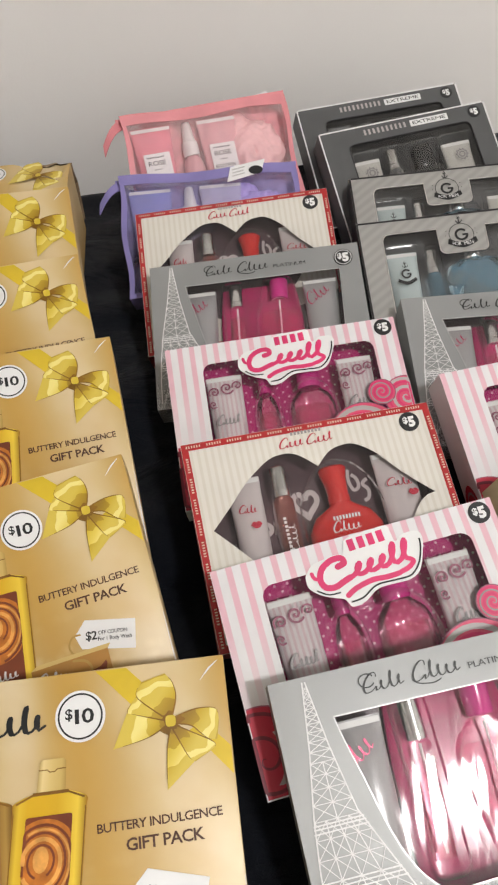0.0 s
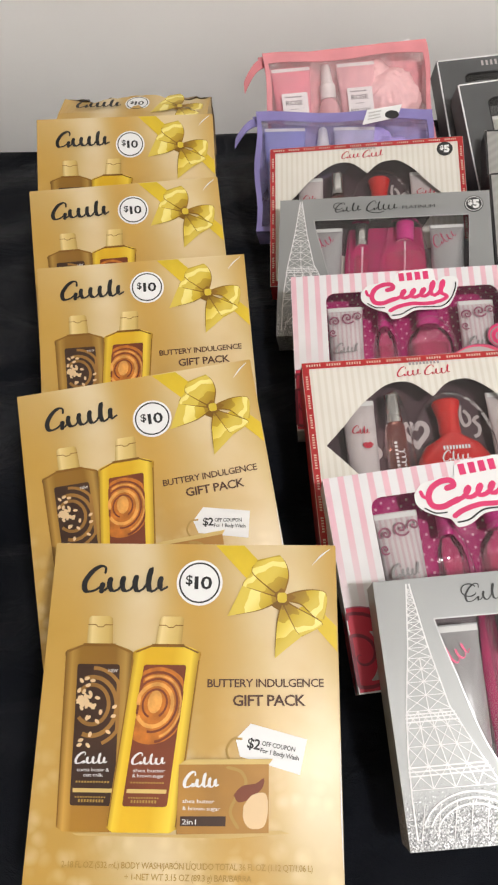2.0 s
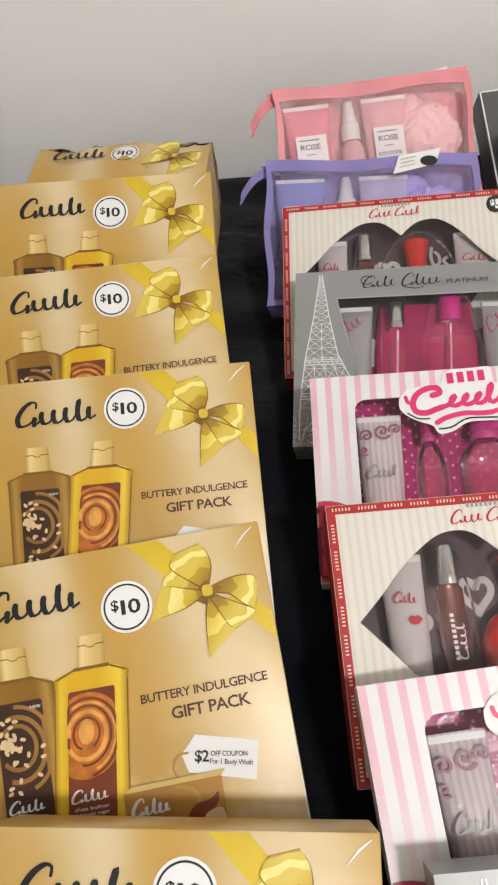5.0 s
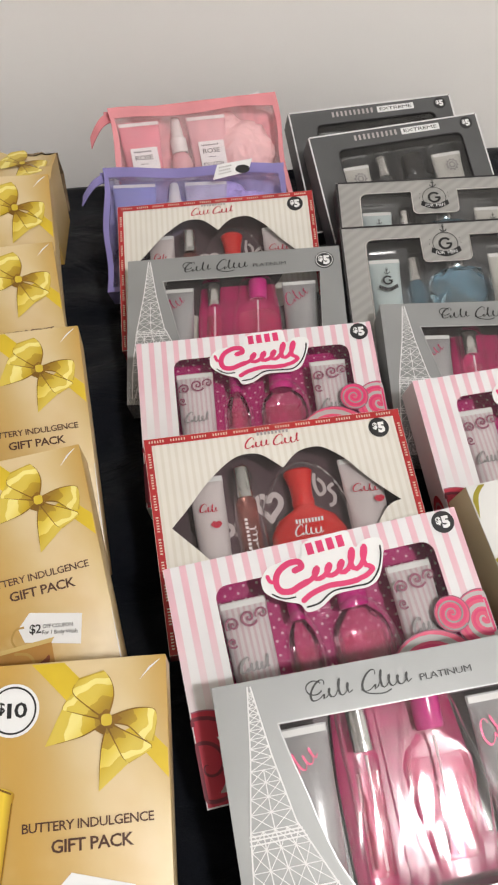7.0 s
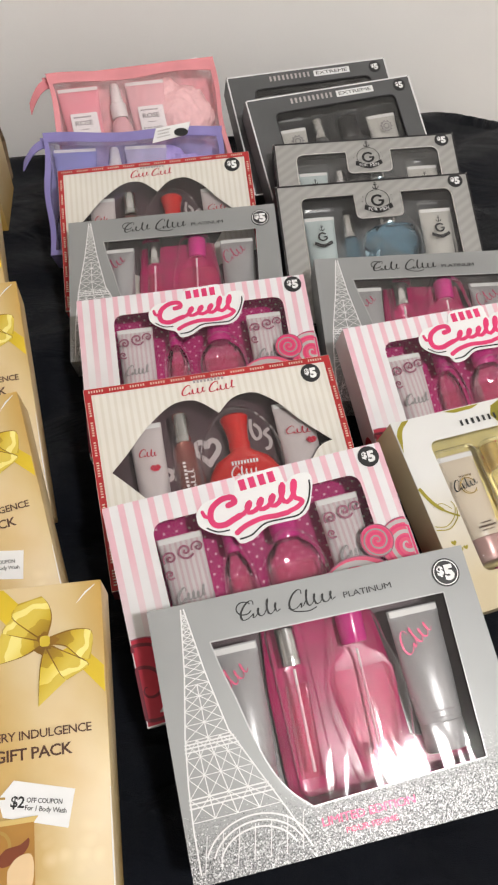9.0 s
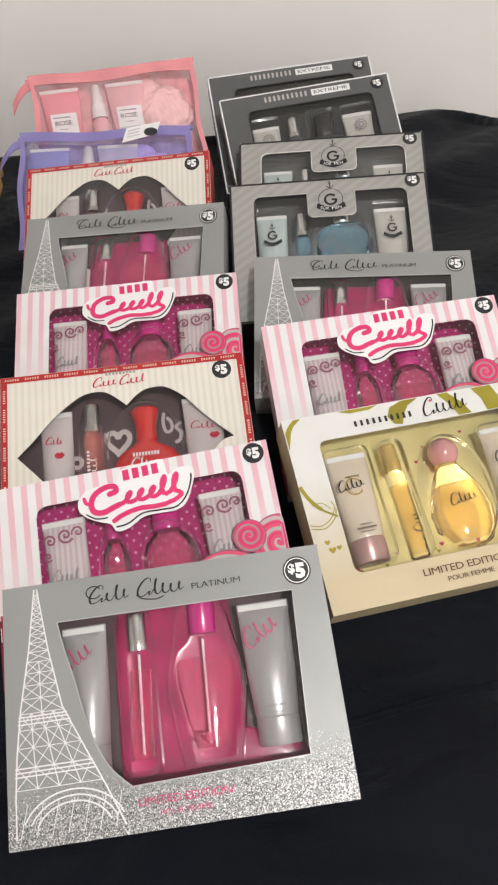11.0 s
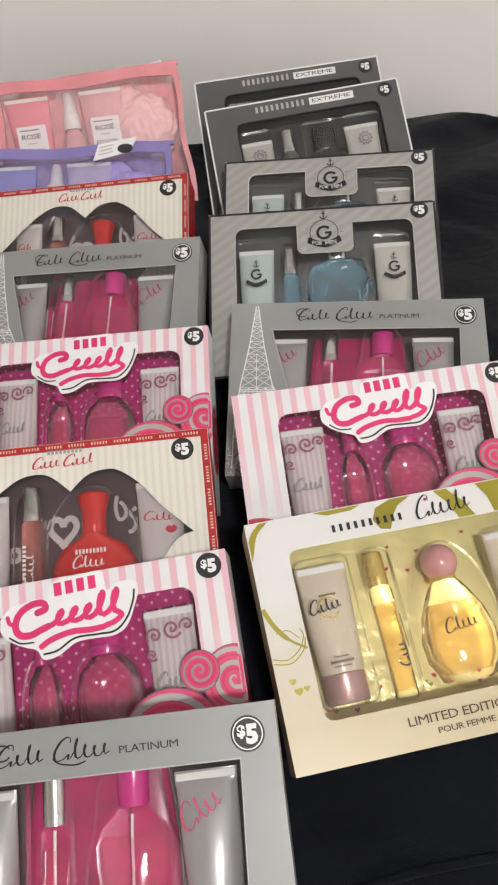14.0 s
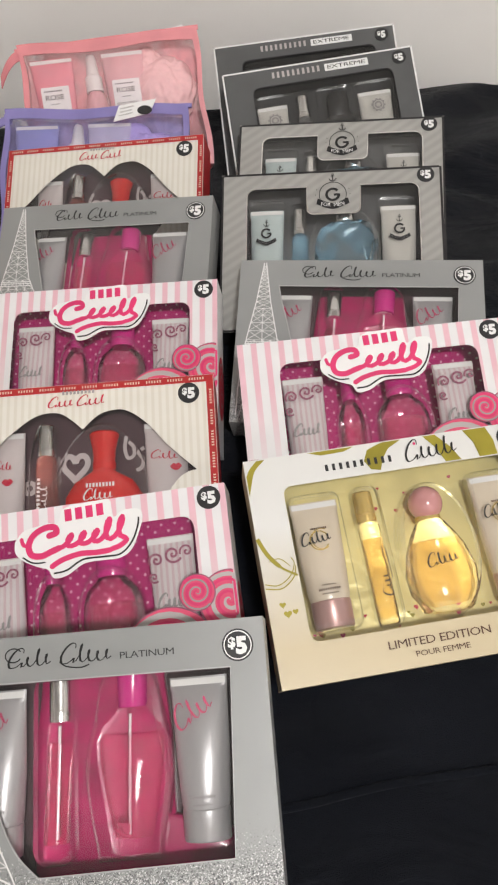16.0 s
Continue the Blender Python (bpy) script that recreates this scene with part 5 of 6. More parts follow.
    pen = [
        (curve([(0.0925, 0.1392), (0.0978, 0.1408), (0.0962, 0.1450), (0.0885, 0.1450), (0.0805, 0.1405), (0.0772, 0.1330), (0.0795, 0.1268), (0.0865, 0.1252), (0.0935, 0.1275), (0.0990, 0.1292)], 5), 0.0046),
        (curve([(0.0775, 0.1335), (0.0735, 0.1350), (0.0722, 0.1390)], 5), 0.0028),
        (loops_ + curve([(x_, 0.1310), (0.1480, 0.1285), (0.1430, 0.1250), (0.1370, 0.1235)], 5), 0.0037),
        (curve([(0.0930, 0.1165), (0.1010, 0.1205), (0.1140, 0.1232), (0.1260, 0.1225), (0.1380, 0.1230)], 6), [0.0016] + [0.0040] * 22 + [0.0030, 0.0020]),
    ]
    part("name_flourish", brush(pen, 0.0015), PINK_INK, pl, "hot pink flowing script flourish")
    # lollipops
    for cx, cy, r, pal, k in ((0.006, 0.026, 0.035, RED_INK, 0), (0.172, 0.044, 0.034, PINK_PALE, 0), (0.2160, 0.0770, 0.0215, PINK_PALE, 1), (0.1940, 0.0850, 0.0130, PINK_PALE, 2)):
        z = 0.0004 + 0.0005 * k
        lo = part("lollipop_print", flat(clipped(circle(cx, cy, r, 40), w), z=z), MAUVE_INK, box)
        part("lollipop_face", flat(clipped(circle(cx, cy, r - 0.0009, 40), w), z=z + 0.0001), pal, lo)
        if pal is RED_INK:
            part("lollipop_swirl", ribbons([(clipped(circle(cx, cy, r * 0.52, 40, -75, 60), w), [r * 0.02 + r * 0.34 * math.sin(math.pi * i / 40) for i in range(41)])], z + 0.0002), PRINT_PALE, lo)
            part("lollipop_swirl", ribbons([(clipped(spiral(cx, cy, r * 0.9, 2.0, 60, 2.2), w), [0.0004 + r * 0.06 * min(1, i / 20) for i in range(61)])], z + 0.0003), MAROON, lo)
            continue
        part("lollipop_swirl", ribbons([(clipped(spiral(cx, cy, r * 0.9, 2.3, 60, 0.6), w), [0.0004 + r * 0.12 * min(1, i / 20) for i in range(61)])], z + 0.0002), PRINT_PALE if k != 2 else PINK_INK, lo)
        part("lollipop_swirl", ribbons([(clipped(spiral(cx, cy, r * 0.93, 2.3, 60, 3.6), w), [0.0003 + r * 0.07 * min(1, i / 20) for i in range(61)])], z + 0.0003), RED_INK if pal is RED_INK else PINK_INK if k != 2 else PRINT_GREY, lo)
    # prints that run round the carton's sides
    for sx, yc in ((-0.0004, 0.030), (w + 0.0004, 0.062)):
        bm = bmesh.new()
        bm.faces.new([bm.verts.new((sx, yc + 0.030 * math.cos(a), -t * 0.55 + 0.0155 * math.sin(a))) for a in [2 * math.pi * i / 30 for i in range(30)]])
        sp = part("side_print", bm, RED_INK, box)
        bm = bmesh.new()
        off = math.copysign(0.0003, sx)
        pts = [(yc + 0.026 * (i / 40) * math.cos(i * 0.36), -t * 0.55 + 0.0135 * (i / 40) * math.sin(i * 0.36)) for i in range(41)]
        last = None
        for (y_, z_) in pts:
            pr = (bm.verts.new((sx + off, y_ - 0.0013, z_)), bm.verts.new((sx + off, y_ + 0.0013, z_)))
            if last:
                bm.faces.new((last[0], last[1], pr[1], pr[0]))
            last = pr
        part("side_swirl", bm, PRINT_GREY, sp)
    price_sticker(box, 0.2090, 0.1510, 0.0085, "$5", CHARCOAL, STICKER)
    return box


# ---------------------------------------------------------------- cream sets with a lip-shaped window
def lips_print(cx, cy, s, z):
    up = curve([(cx - s, cy), (cx - s * 0.45, cy + s * 0.55), (cx, cy + s * 0.35), (cx + s * 0.45, cy + s * 0.55), (cx + s, cy)], 4)
    low = curve([(cx + s, cy), (cx + s * 0.4, cy - s * 0.6), (cx - s * 0.4, cy - s * 0.6), (cx - s, cy)], 4)
    return flat(up + low[1:-1], z=z)


def lip_set():
    w, h, t = DIMS["ki"]
    box = thing("gift_set_box", "cream striped perfume gift box with red edging and lip-shaped window", "gift box", "cream perfume sets")
    part("carton", tray(w, h, t), RED, box)
    top = curve([(0.0140, 0.0950), (0.0300, 0.1105), (0.0430, 0.1245), (0.0560, 0.1360), (0.0720, 0.1465), (0.0860, 0.1488), (0.0970, 0.1455), (0.1115, 0.1330)], 5)
    top += curve([(0.1115, 0.1330), (0.1240, 0.1440), (0.1360, 0.1475), (0.1480, 0.1462), (0.1640, 0.1345), (0.1810, 0.1145), (0.2035, 0.0930)], 5)[1:]
    low = curve([(0.2035, 0.0930), (0.1880, 0.0860), (0.1600, 0.0500), (0.1300, 0.0300), (0.1080, 0.0260), (0.0860, 0.0300), (0.0560, 0.0500), (0.0280, 0.0800), (0.0140, 0.0950)], 5)[1:-1]
    hole = top + low
    part("front_panel", panel(rect(w, h), hole), CREAM, box)
    pane(hole, CLEAR, box)
    part("insert", slab(rect(w, h, 0.003), -0.0335, -0.0290), DARK_INSERT, box)
    for x0, y0, x1, y1 in ((0.0003, h - 0.0062, w - 0.0003, h - 0.0003), (0.0003, 0.0003, 0.0062, h - 0.0062), (w - 0.0062, 0.0003, w - 0.0003, h - 0.0062), (0.0062, 0.0003, w - 0.0062, 0.0062)):
        strip = part("red_edging", flat([(x0, y0), (x1, y0), (x1, y1), (x0, y1)], z=0.0003), RED, box)
        if x1 - x0 > y1 - y0:
            part("fine_print", merged(*[blocks(x0 + 0.004 + 0.0178 * k, y0 + 0.0020, 0.0135, 0.0021, 6, 0.0005, fill=0.46) for k in range(int((x1 - x0) / 0.0178))]), CREAM_TUBE, strip)
        else:
            part("fine_print", merged(*[blocks(x0 + 0.0042, y0 + 0.004 + 0.0178 * k, 0.0135, 0.0021, 6, 0.0005, math.pi / 2, 0.46) for k in range(int((y1 - y0) / 0.0178))]), CREAM_TUBE, strip)
    for x0, x1, lx in ((0.032, 0.0610, 0.050), (0.1600, 0.1960, 0.1865)):
        tb = tube(box, x0, x1, 0.137, 0.034, PALE_TUBE, PALE_TUBE)
        part("lip_print", lips_print(lx, 0.0945 + (0.003 if lx > 0.1 else 0), 0.0048, -0.0030), RED_INK, tb)
        part("name_flourish", ribbons([flourish(x0 + 0.006, 0.106, x1 - 0.008, 0.113, 4, 0.0010, 41, 1.0, 0.2, -0.1)], -0.0045), RED_INK, tb)
        part("fine_print", merged(blocks(x0 + 0.006, 0.062, 0.014, 0.0013, 9, -0.0034), blocks(x0 + 0.008, 0.0585, 0.011, 0.0013, 8, -0.0034)), PRINT_GREY, tb)
    ph = phial(box, 0.0690, 0.0865, 0.1425, 0.036, 0.1170, SALMON_GLASS, CHROME)
    part("name_flourish", ribbons([flourish(0.0805, 0.068, 0.1025, 0.075, 4, 0.0010, 44, 1.0, 0.1, 1.5)], -0.0062), WHITE, ph)
    part("fine_print", blocks(0.0755, 0.068, 0.030, 0.0026, 9, -0.0064, math.pi / 2), WHITE, ph)
    bt = smooth(part("perfume_bottle", loft([(0.038, 0.1255, 0.024, 0.009, -0.017), (0.040, 0.1255, 0.027, 0.012, -0.017), (0.060, 0.1255, 0.0325, 0.013, -0.017), (0.080, 0.1255, 0.0320, 0.013, -0.017), (0.092, 0.1255, 0.0250, 0.012, -0.017), (0.099, 0.1255, 0.0125, 0.010, -0.017), (0.102, 0.1255, 0.009, 0.009, -0.017)], 30, 2.4), RED_GLOSS, box, "red lacquered perfume bottle"), 40)
    smooth(part("cap", loft([(0.102, 0.1255, 0.0092, 0.009, -0.017), (0.105, 0.1255, 0.0098, 0.0095, -0.017), (0.1052, 0.1255, 0.0092, 0.009, -0.017), (0.108, 0.1255, 0.0098, 0.0095, -0.017), (0.1082, 0.1255, 0.009, 0.009, -0.017), (0.120, 0.1255, 0.0098, 0.0095, -0.017), (0.132, 0.1255, 0.0128, 0.011, -0.017), (0.1335, 0.1255, 0.0118, 0.010, -0.017)], 26), RED_GLOSS, bt), 30)
    part("fine_print", blocks(0.1135, 0.0855, 0.024, 0.0034, 9, -0.0034), WHITE, bt)
    part("name_flourish", ribbons([flourish(0.1115, 0.0755, 0.1355, 0.0845, 5, 0.0011, 46, 1.0, 0.25)], -0.0034), WHITE, bt)
    # pale printed motifs on the insert
    loop_ = [(0.0985 + 0.00092 * 11.5 * math.sin(a) ** 3, 0.1105 + 0.00092 * (10.5 * math.cos(a) - 4.5 * math.cos(2 * a) - 2 * math.cos(3 * a) - math.cos(4 * a))) for a in [2 * math.pi * i / 30 for i in range(31)]]
    part("motif_print", merged(ribbons([(loop_, 0.0050)], -0.0286), ribbons([(curve([(0.1420, 0.1340), (0.1405, 0.1240), (0.1430, 0.1150), (0.1480, 0.1170), (0.1480, 0.1240), (0.1440, 0.1290)], 6), 0.0030), (curve([(0.1570, 0.1230), (0.1520, 0.1190), (0.1560, 0.1130), (0.1545, 0.1060), (0.1500, 0.1040)], 6), 0.0032)], -0.0284), ring(0.0600, 0.0950, 0.0045, 0.004, -0.0286)), PALE_TUBE, box, "pale ornaments printed on the insert")
    for cx, cy, rx, ry in ((0.0778, 0.089, 0.0125, 0.055), (0.1255, 0.087, 0.0365, 0.053)):
        rim = circle(cx, cy, rx, 36, ry=ry)
        blister(box, rim)
    part("name_flourish", ribbons([flourish(0.083, 0.1530, 0.104, 0.1620, 4, 0.0012, 51, 1.0, 0.35), flourish(0.107, 0.1530, 0.130, 0.1620, 4, 0.0012, 52, 1.0, 0.35)], 0.0005), RED_INK, box, "red flowing script flourish")
    part("fine_print", blocks(0.0945, 0.1632, 0.028, 0.0032, 9, 0.0005), PRINT_GREY, box)
    price_sticker(box, 0.1995, 0.1570, 0.0088, "$5", CHARCOAL, STICKER)
    return box


# ---------------------------------------------------------------- slate grey sets
def crest(cx, cy, r, z):
    return merged(ring(cx, cy, r, r * 0.22, z, 24), ring(cx, cy, r * 0.55, r * 0.3, z, 20), *[flat(circle(cx + r * 1.15 * math.cos(a), cy + r * 1.15 * math.sin(a), r * 0.2, 8), z=z) for a in [0.5 + 0.63 * i for i in range(10)]])


def slate_set():
    w, h, t = DIMS["in"]
    box = thing("gift_set_box", "slate grey fragrance gift set box with white edges", "gift box", "slate grey fragrance sets")
    part("carton", tray(w, h, t), SLATE, box)
    hole = rounded(0.033, 0.024, 0.194, 0.1480, 0.008)
    part("front_panel", panel(rect(w, h), hole), SLATE, box)
    part("window_rim", ribbons([(hole + hole[:1], 0.0011)], 0.0004), BLACK_CARD, box)
    part("white_edging", merged(ribbons([([(0.0009, 0.001), (0.0009, h - 0.001)], 0.0018), ([(w - 0.0009, 0.001), (w - 0.0009, h - 0.001)], 0.0018), ([(0.0018, h - 0.0009), (w - 0.0018, h - 0.0009)], 0.0018), ([(0.0018, 0.0009), (w - 0.0018, 0.0009)], 0.0018)], 0.0003)), WHITE, box)
    pane(hole, CLEAR, box)
    part("insert", slab(rect(w, h, 0.003), -0.0335, -0.0295), BLACK_INSERT, box)
    for x0, x1, m in ((0.0345, 0.0700, OFF_WHITE), (0.1520, 0.1905, OFF_WHITE)):
        tb = tube(box, x0, x1, 0.1290, 0.030, m, m)
        part("crest_print", crest((x0 + x1) / 2 + 0.001, 0.108, 0.0062, -0.0030), PRINT_GREY, tb)
    phial(box, 0.0790, 0.0970, 0.1375, 0.034, 0.1120, GREY_INSERT, CHROME)
    bt = smooth(part("perfume_bottle", loft([(0.034, 0.1285, 0.022, 0.011, -0.017), (0.036, 0.1285, 0.0225, 0.012, -0.017), (0.100, 0.1285, 0.0215, 0.012, -0.017), (0.105, 0.1285, 0.016, 0.010, -0.017)], 26, 4), BLACK_PLASTIC, box), 40)
    smooth(part("cap", loft([(0.105, 0.1285, 0.0125, 0.010, -0.017), (0.106, 0.1285, 0.013, 0.0105, -0.017), (0.134, 0.1285, 0.0125, 0.0105, -0.017), (0.135, 0.1285, 0.0115, 0.0095, -0.017)], 24, 3), BLACK_PLASTIC, bt), 30)
    for x0, x1 in ((0.030 + 0.004, 0.072), (0.078, 0.0985), (0.103, 0.146), (0.149, 0.193)):
        blister(box, rounded(x0, 0.027, x1, 0.1415, 0.006))
    bar_row(box, 0.0570, 0.1570, 0.058, 0.0072, 10, PRINT_PALE, 0.48)
    pl = part("name_plate", flat([(0.1180, 0.1560), (0.1680, 0.1560), (0.1680, 0.1648), (0.1180, 0.1648)], z=0.0004), STICKER, box)
    part("lettering", letters("EXTREME", 0.1212, 0.1583, 0.0435, 0.0046), CHARCOAL, pl)
    price_sticker(box, 0.2035, 0.1590, 0.0082, "$5", CHARCOAL, STICKER)
    return box


# ---------------------------------------------------------------- grey sets with a badge
def anchor_print(cx, cy, s, z):
    return ribbons([([(cx, cy - s), (cx, cy + s * 0.6)], s * 0.28), ([(cx - s * 0.5, cy + s * 0.35), (cx + s * 0.5, cy + s * 0.35)], s * 0.22), (curve([(cx - s * 0.9, cy - s * 0.3), (cx - s * 0.5, cy - s * 0.85), (cx, cy - s), (cx + s * 0.5, cy - s * 0.85), (cx + s * 0.9, cy - s * 0.3)], 4), s * 0.24), (circle(cx, cy + s * 0.8, s * 0.24, 12) + [(cx + s * 0.24, cy + s * 0.8)], s * 0.16)], z)


def badge_set():
    w, h, t = DIMS["g"]
    box = thing("gift_set_box", "grey fragrance gift box for men with black edges and round badge", "gift box", "grey fragrance sets")
    part("carton", tray(w, h, t), BLACK_CARD, box)
    hole = rounded(0.026, 0.022, 0.1975, 0.1525, 0.009)
    k = next(i for i, p in enumerate(hole) if p[0] < 0.12 and p[1] > 0.15)
    tab = [(0.1400, 0.1525), (0.1395, 0.1265), (0.1375, 0.1235), (0.1345, 0.1222), (0.0925, 0.1222), (0.0890, 0.1235), (0.0868, 0.1265), (0.0862, 0.1525)]
    hole = hole[:k] + tab + hole[k:]
    part("front_panel", panel(rect(w, h), hole), GREY_SHEEN, box)
    part("window_rim", ribbons([(hole + hole[:1], 0.0011)], 0.0004), CHROME, box)
    part("black_edging", merged(ribbons([([(0.0011, 0.001), (0.0011, h - 0.001)], 0.0022), ([(w - 0.0011, 0.001), (w - 0.0011, h - 0.001)], 0.0022), ([(0.0022, h - 0.0011), (w - 0.0022, h - 0.0011)], 0.0022), ([(0.0022, 0.0011), (w - 0.0022, 0.0011)], 0.0022)], 0.0003)), BLACK_CARD, box)
    pane(hole, CLEAR, box)
    part("insert", slab(rect(w, h, 0.003), -0.0335, -0.0295), GREY_INSERT, box)
    for x0, x1, m in ((0.0285, 0.0630, AQUA_TUBE), (0.1600, 0.1955, OFF_WHITE)):
        tb = tube(box, x0, x1, 0.1335, 0.028, m, m)
        cx = (x0 + x1) / 2
        part("badge_print", merged(ring(cx, 0.1050, 0.0046, 0.0020, -0.0026, 20, 40, 350), ribbons([([(cx + 0.0008, 0.1047), (cx + 0.0052, 0.1047)], 0.0018)], -0.0025), flat(curve([(cx - 0.0105, 0.0960), (cx, 0.0918), (cx + 0.0105, 0.0960)], 5) + curve([(cx + 0.0095, 0.1000), (cx, 0.0960), (cx - 0.0095, 0.1000)], 5), z=-0.0026), anchor_print(cx, 0.1160, 0.0034, -0.0026)), CHARCOAL, tb)
    phial(box, 0.0705, 0.0875, 0.1345, 0.034, 0.108, BLUE_GLASS, CHROME)
    bt = part("perfume_bottle", facets(loft([(0.044, 0.1245, 0.012, 0.009, -0.017), (0.066, 0.1245, 0.0235, 0.0120, -0.017), (0.084, 0.1245, 0.0305, 0.0135, -0.017), (0.1005, 0.1245, 0.0325, 0.0130, -0.017), (0.113, 0.1245, 0.0265, 0.0105, -0.017), (0.1195, 0.1245, 0.0120, 0.008, -0.017)], 12), 0.0036, 4), BLUE_GLASS, box, "pale blue faceted perfume bottle")
    smooth(part("cap", loft([(0.1195, 0.1245, 0.0095, 0.009, -0.017), (0.123, 0.1245, 0.011, 0.010, -0.017), (0.135, 0.1245, 0.0095, 0.009, -0.017)], 20), CHROME, bt), 30)
    for pts in (rounded(0.0265, 0.0255, 0.0655, 0.1425, 0.006), rounded(0.0700, 0.030, 0.0885, 0.1385, 0.006), circle(0.123, 0.086, 0.0365, 36, ry=0.050), rounded(0.1560, 0.0255, 0.1945, 0.1425, 0.006)):
        blister(box, pts)
    cx, cy = 0.1125, 0.1430
    bd = part("badge", merged(ring(cx, cy, 0.0135, 0.0007, 0.0005, 36, -35, 215), ring(cx, cy, 0.0062, 0.0026, 0.0005, 28, 40, 360), ribbons([([(cx + 0.001, cy - 0.0003), (cx + 0.0072, cy - 0.0003)], 0.0024)], 0.0006), *[flat(circle(cx + 0.0172 * math.cos(a), cy + 0.0172 * math.sin(a), 0.0005, 8), z=0.0005) for a in (0.0, 0.35, 2.8, 3.14)]), INK, box, "black round badge with an anchor and a banner")
    part("banner", flat(curve([(cx - 0.0165, cy - 0.0100), (cx, cy - 0.0160), (cx + 0.0165, cy - 0.0100)], 6) + curve([(cx + 0.0150, cy - 0.0040), (cx, cy - 0.0095), (cx - 0.0150, cy - 0.0040)], 6), z=0.0006), INK, bd)
    part("lettering", merged(letters("FOR", cx - 0.0118, cy - 0.0122, 0.0095, 0.0042, 0.0009, -0.12), letters("MEN", cx + 0.0012, cy - 0.0135, 0.0105, 0.0042, 0.0009, 0.14)), STICKER, bd)
    part("anchor_print", anchor_print(cx, 0.1618, 0.0040, 0.0005), INK, bd)
    price_sticker(box, 0.2045, 0.1605, 0.0085, "$5", CHARCOAL, STICKER)
    return box


# ---------------------------------------------------------------- cream and gold set
def heart(cx, cy, s):
    return [(cx + s * 0.06 * 16 * math.sin(a) ** 3, cy + s * 0.06 * (13 * math.cos(a) - 5 * math.cos(2 * a) - 2 * math.cos(3 * a) - math.cos(4 * a))) for a in [2 * math.pi * i / 24 for i in range(24)]]


def gold_set():
    w, h, t = DIMS["sw"]
    box = thing("gift_set_box", "white and gold perfume gift box with olive swirls, amber bottles", "gift box")
    part("carton", tray(w, h, t), BEIGE_SIDE, box)
    hole = rounded(0.0255, 0.0270, 0.1995, 0.1370, 0.0065)
    part("front_panel", panel(rect(w, h), hole), PALE_GOLD_SIDE, box)
    pane(hole, CLEAR_WILD, box)
    part("insert", slab(rect(w, h, 0.003), -0.0335, -0.0285), HEARTED, box)
    for x0, x1, k in ((0.0285, 0.0640, 0), (0.1645, 0.2000, 1)):
        tb = tube(box, x0, x1, 0.1250, 0.035, CREAM_TUBE, ROSE_CAP, 0.019)
        cx = (x0 + x1) / 2
        part("name_flourish", ribbons([flourish(cx - 0.014, 0.0925, cx + 0.008, 0.1015, 5, 0.0011, 61, 1.0, 0.2, 0.1)], -0.0038), INK, tb)
        part("heart_print", ribbons([(circle(cx - 0.001, 0.0955, 0.0068, 24, 20, 330), 0.0009), (circle(cx + 0.001, 0.0965, 0.0074, 24, 60, 300), 0.0006)], -0.0044), GOLD, tb)
        part("fine_print", merged(blocks(cx - 0.0055, 0.0635, 0.010, 0.0010, 9, -0.0034), blocks(cx - 0.0085, 0.0600, 0.016, 0.0018, 10, -0.0034), blocks(cx - 0.0065, 0.0575, 0.012, 0.0010, 9, -0.0034), blocks(cx - 0.006, 0.1035, 0.012, 0.0014, 9, -0.0046)), BROWN_INK, tb)
    ph = phial(box, 0.0765, 0.0930, 0.1275, 0.0315, 0.1055, AMBER_GLASS, GOLD)
    part("name_flourish", ribbons([flourish(0.0900, 0.050, 0.106, 0.057, 4, 0.0010, 63, 1.0, 0.1, 1.6)], -0.0062), INK, ph)
    part("fine_print", merged(blocks(0.0900, 0.060, 0.026, 0.0012, 12, -0.0066, 1.6), blocks(0.0923, 0.062, 0.022, 0.0010, 12, -0.0066, 1.6)), BROWN_INK, ph)
    bt = smooth(part("perfume_bottle", loft([(0.0330, 0.1298, 0.0150, 0.0095, -0.017), (0.0350, 0.1298, 0.0190, 0.0115, -0.017), (0.0480, 0.1300, 0.0255, 0.0132, -0.017), (0.0620, 0.1303, 0.0268, 0.0135, -0.017), (0.0780, 0.1304, 0.0228, 0.013, -0.017), (0.0900, 0.1304, 0.0165, 0.011, -0.017), (0.0975, 0.1304, 0.0115, 0.009, -0.017), (0.1000, 0.1304, 0.0085, 0.008, -0.017)], 34), AMBER_GLASS, box, "amber glass perfume bottle"), 40)
    smooth(part("perfume", loft([(0.0405, 0.1299, 0.0145, 0.0075, -0.017), (0.0480, 0.1300, 0.0195, 0.0095, -0.017), (0.0620, 0.1303, 0.0208, 0.0098, -0.017), (0.0780, 0.1304, 0.0175, 0.0090, -0.017), (0.0840, 0.1304, 0.0150, 0.0080, -0.017)], 28), AMBER_LIQUID, bt, "orange liquid"), 40)
    smooth(part("perfume", loft([(0.0365, 0.0848, 0.0062, 0.0062, -0.016), (0.0920, 0.0848, 0.0064, 0.0064, -0.016)], 20), AMBER_LIQUID, ph, "orange liquid"), 40)
    bm = bmesh.new()
    bmesh.ops.create_uvsphere(bm, u_segments=28, v_segments=18, radius=0.0128, matrix=Matrix.Translation((0.1306, 0.1125, -0.0155)))
    smooth(part("ball_cap", bm, ROSE_BALL, bt, "pearly pink ball cap"), 80)
    smooth(part("collar", loft([(0.0995, 0.1304, 0.0095, 0.0085, -0.017), (0.1030, 0.1304, 0.0092, 0.0083, -0.017)], 24), GOLD, bt), 40)
